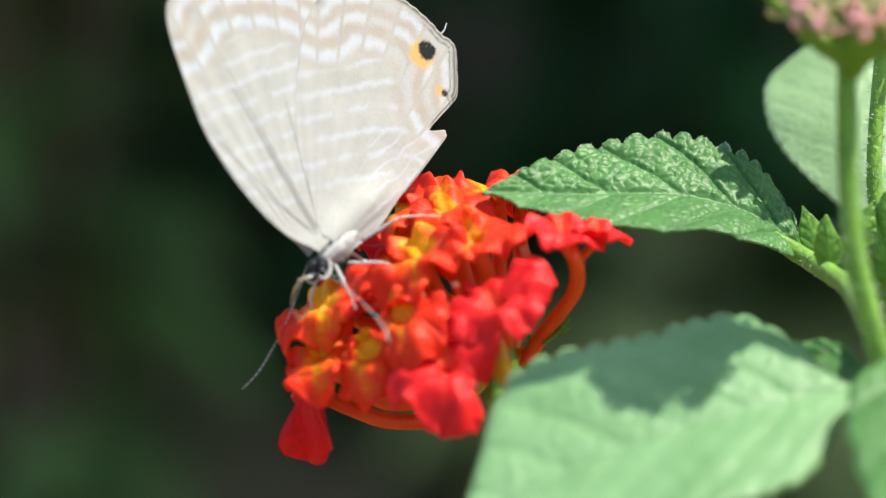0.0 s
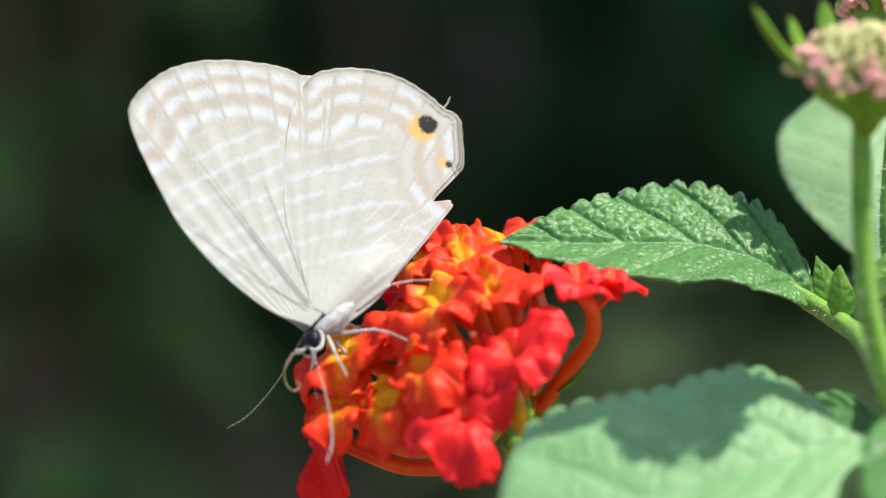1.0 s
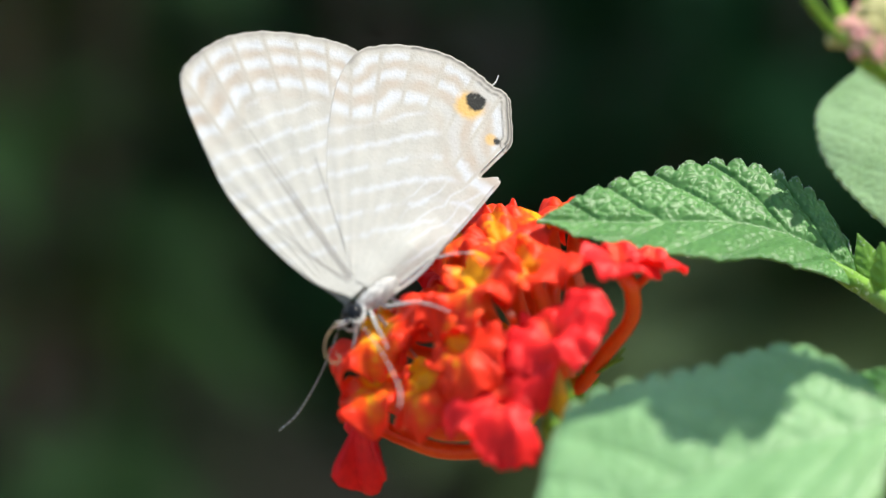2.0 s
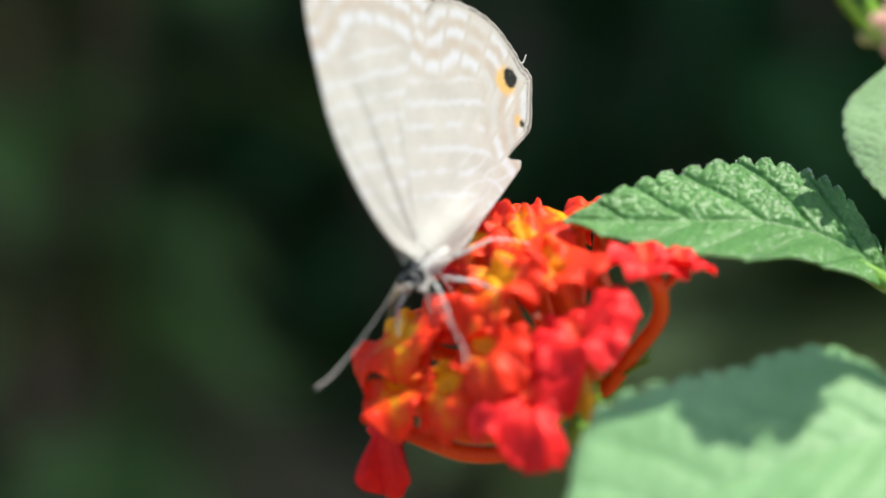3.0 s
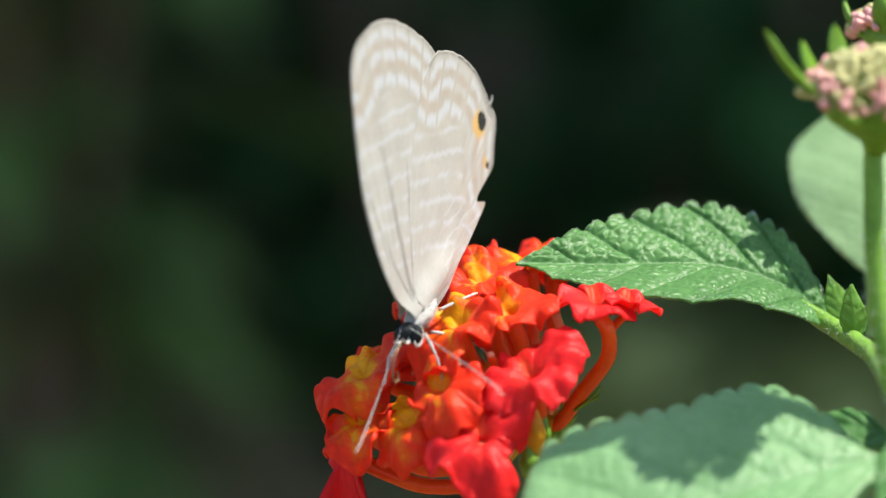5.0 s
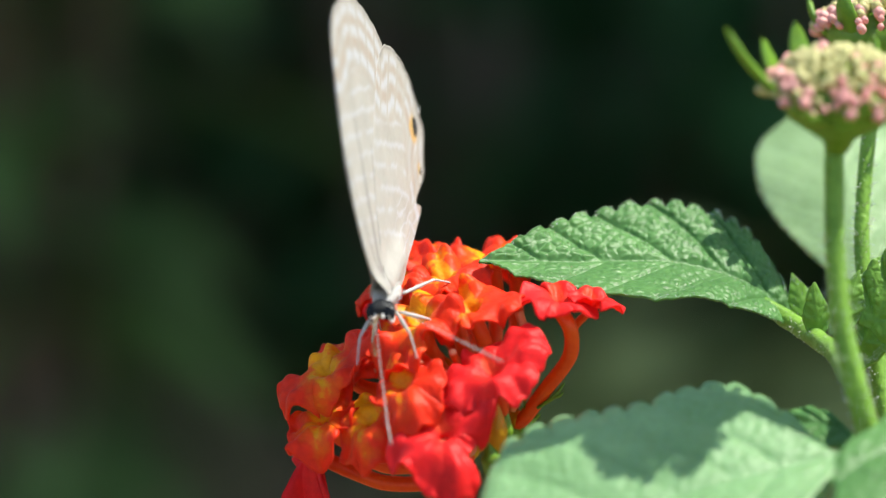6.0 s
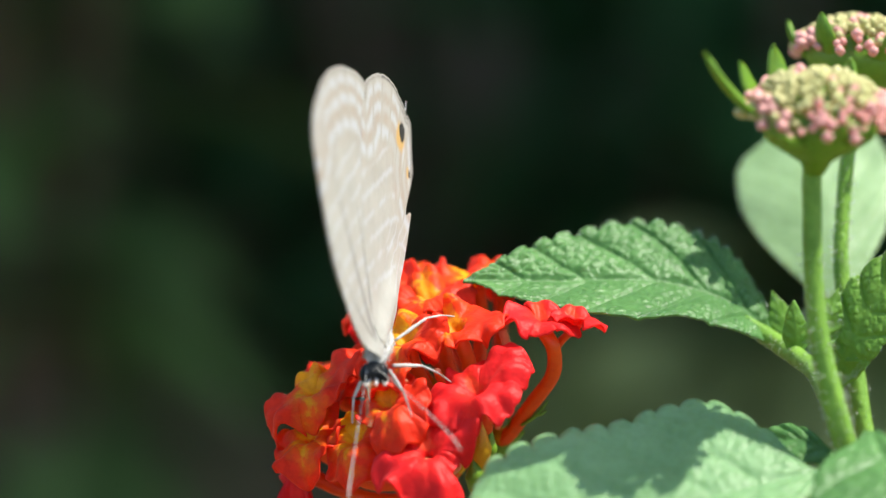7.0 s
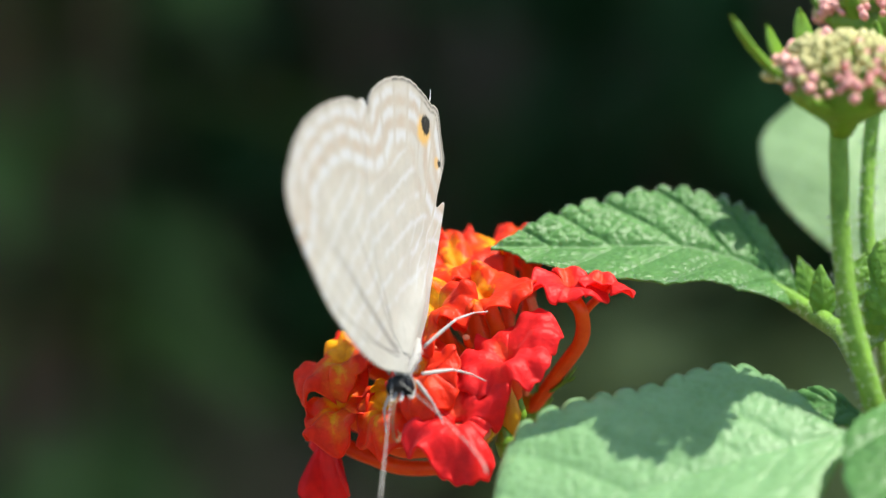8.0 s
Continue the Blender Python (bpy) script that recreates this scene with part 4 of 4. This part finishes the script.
        tube(bm, [ankle, ankle.lerp(toe, 0.35), ankle.lerp(toe, 0.7), toe], [0.05, 0.042, 0.048, 0.03], 4, 8, 0.25)
        part("leg", bm, LEG_WHITE, top, "thin white-scaled leg")
    bm = bmesh.new()
    tube(bm, [(8.2, 0.0, 15.4), (8.55, 0.0, 15.75), (8.75, 0.0, 16.3)], [0.06, 0.05, 0.03], 6, 6)
    part("tail", bm, SCALE_WHITE, top, "hair-thin white wing tail")
    return top, feelers, blades


insect, (antenna_left, antenna_right), forewings = butterfly()


# ---- what moves ----
def motions():
    rows = [
        (0, -8.43, -2.57, -5.27, -13.31, 10.17, 33.22), (0.5, -9.39, -1.43, -6.4, -18.14, 7, 24.54), (1, -9.94, -2.49, -6.83, -20.71, 7.12, 19.39),
        (1.5, -9.93, -1.05, -6.81, -15.26, 4.36, 25.28), (2, -9.51, -2.07, -6.34, -23.14, 8.25, 16.21), (2.2, -8.42, -2.29, -5.12, -20.06, 17.19, 33.33),
        (3.3, -7.01, -4.65, -4.18, -8.93, 17.88, 48.78), (3.5, -6.72, -4.24, -4.06, -8.4, 18.59, 48.3), (4, -7.05, -3.61, -4.07, -11.31, 22.49, 45.29),
        (4.6, -5.75, -4.92, -4.97, -1.04, 14.02, 61.36), (5.8, -4.81, -4.86, -4.07, -1.65, 16.39, 69.68), (6, -4.67, -6.15, -3.77, -6.59, 21.79, 73.9),
        (6.5, -4.07, -8.2, -5.09, -6.11, 14.67, 78.25), (7, -4.15, -9.6, -6.07, -3.2, 4.8, 74.7), (7.5, -4.77, -10.2, -7.39, -2.5, -0.9, 67.1),
        (8, -4.45, -10.6, -8.86, -4.2, -4.2, 66)]
    walk(insect, [(t, VIEW @ mm(x, y, z, rx, ry, rz)) for t, x, y, z, rx, ry, rz in rows])
    left = [(0, 0.16, -0.72, -0.67), (0.5, 0.11, -0.47, -0.87), (1, 0.10, -0.25, -0.96), (1.5, -0.33, -0.49, -0.80), (2, 0.26, -0.47, -0.84), (2.2, 0.07, -0.68, -0.74), (3.3, -0.16, -0.59, -0.79), (3.5, -0.20, -0.57, -0.79), (4, -0.13, -0.57, -0.81), (4.6, -0.21, -0.74, -0.64), (5.8, -0.16, -0.90, -0.40), (6, -0.09, -0.84, -0.54), (6.5, -0.10, -0.76, -0.64), (7, -0.43, -0.69, -0.59), (7.5, -0.43, -0.60, -0.67), (8, -0.34, -0.72, -0.60)]
    right = [(0, -0.03, 0.69, -0.72), (0.5, 0.05, 0.79, -0.61), (1, -0.20, 0.91, -0.37), (1.5, -0.20, 0.93, -0.31), (2, -0.17, 0.80, -0.57), (2.2, 0.38, 0.77, -0.51), (3.3, -0.53, 0.17, -0.83), (3.5, -0.51, 0.27, -0.82), (4, -0.50, 0.27, -0.82), (4.5, -0.39, -0.02, -0.92), (4.7, -0.37, 0.12, -0.92), (5.8, -0.30, -0.18, -0.93), (6, 0.02, -0.11, -0.99), (6.5, -0.31, 0.09, -0.95), (7, -0.47, 0.02, -0.88), (7.5, -0.68, -0.09, -0.73), (8, -0.69, -0.15, -0.70)]
    # the forewings sink forward over the hindwings early on and again towards the end
    hinge = Matrix.Translation((0.25 * MM, 0, 0.25 * MM))
    for blade in forewings:
        rest = blade.matrix_basis.copy()
        walk(blade, [(t, hinge @ Matrix.Rotation(radians(a), 4, "Y") @ hinge.inverted() @ rest) for t, a in ((0, 0), (0.5, -1), (1, -3.5), (1.5, -0.8), (2, -0.3), (3.3, 0), (4.6, 1), (5.8, 0), (6.5, 0), (7, -1.5), (7.5, -4.5), (8, -7.5))])
    for feeler, rest, ways in ((antenna_left, ANTENNA_LEFT, left), (antenna_right, ANTENNA_RIGHT, right)):
        foot = feeler.matrix_basis.translation.copy()
        walk(feeler, [(t, Matrix.Translation(foot) @ rest.rotation_difference(Vector((x, y, z))).to_matrix().to_4x4()) for t, x, y, z in ways])


motions()
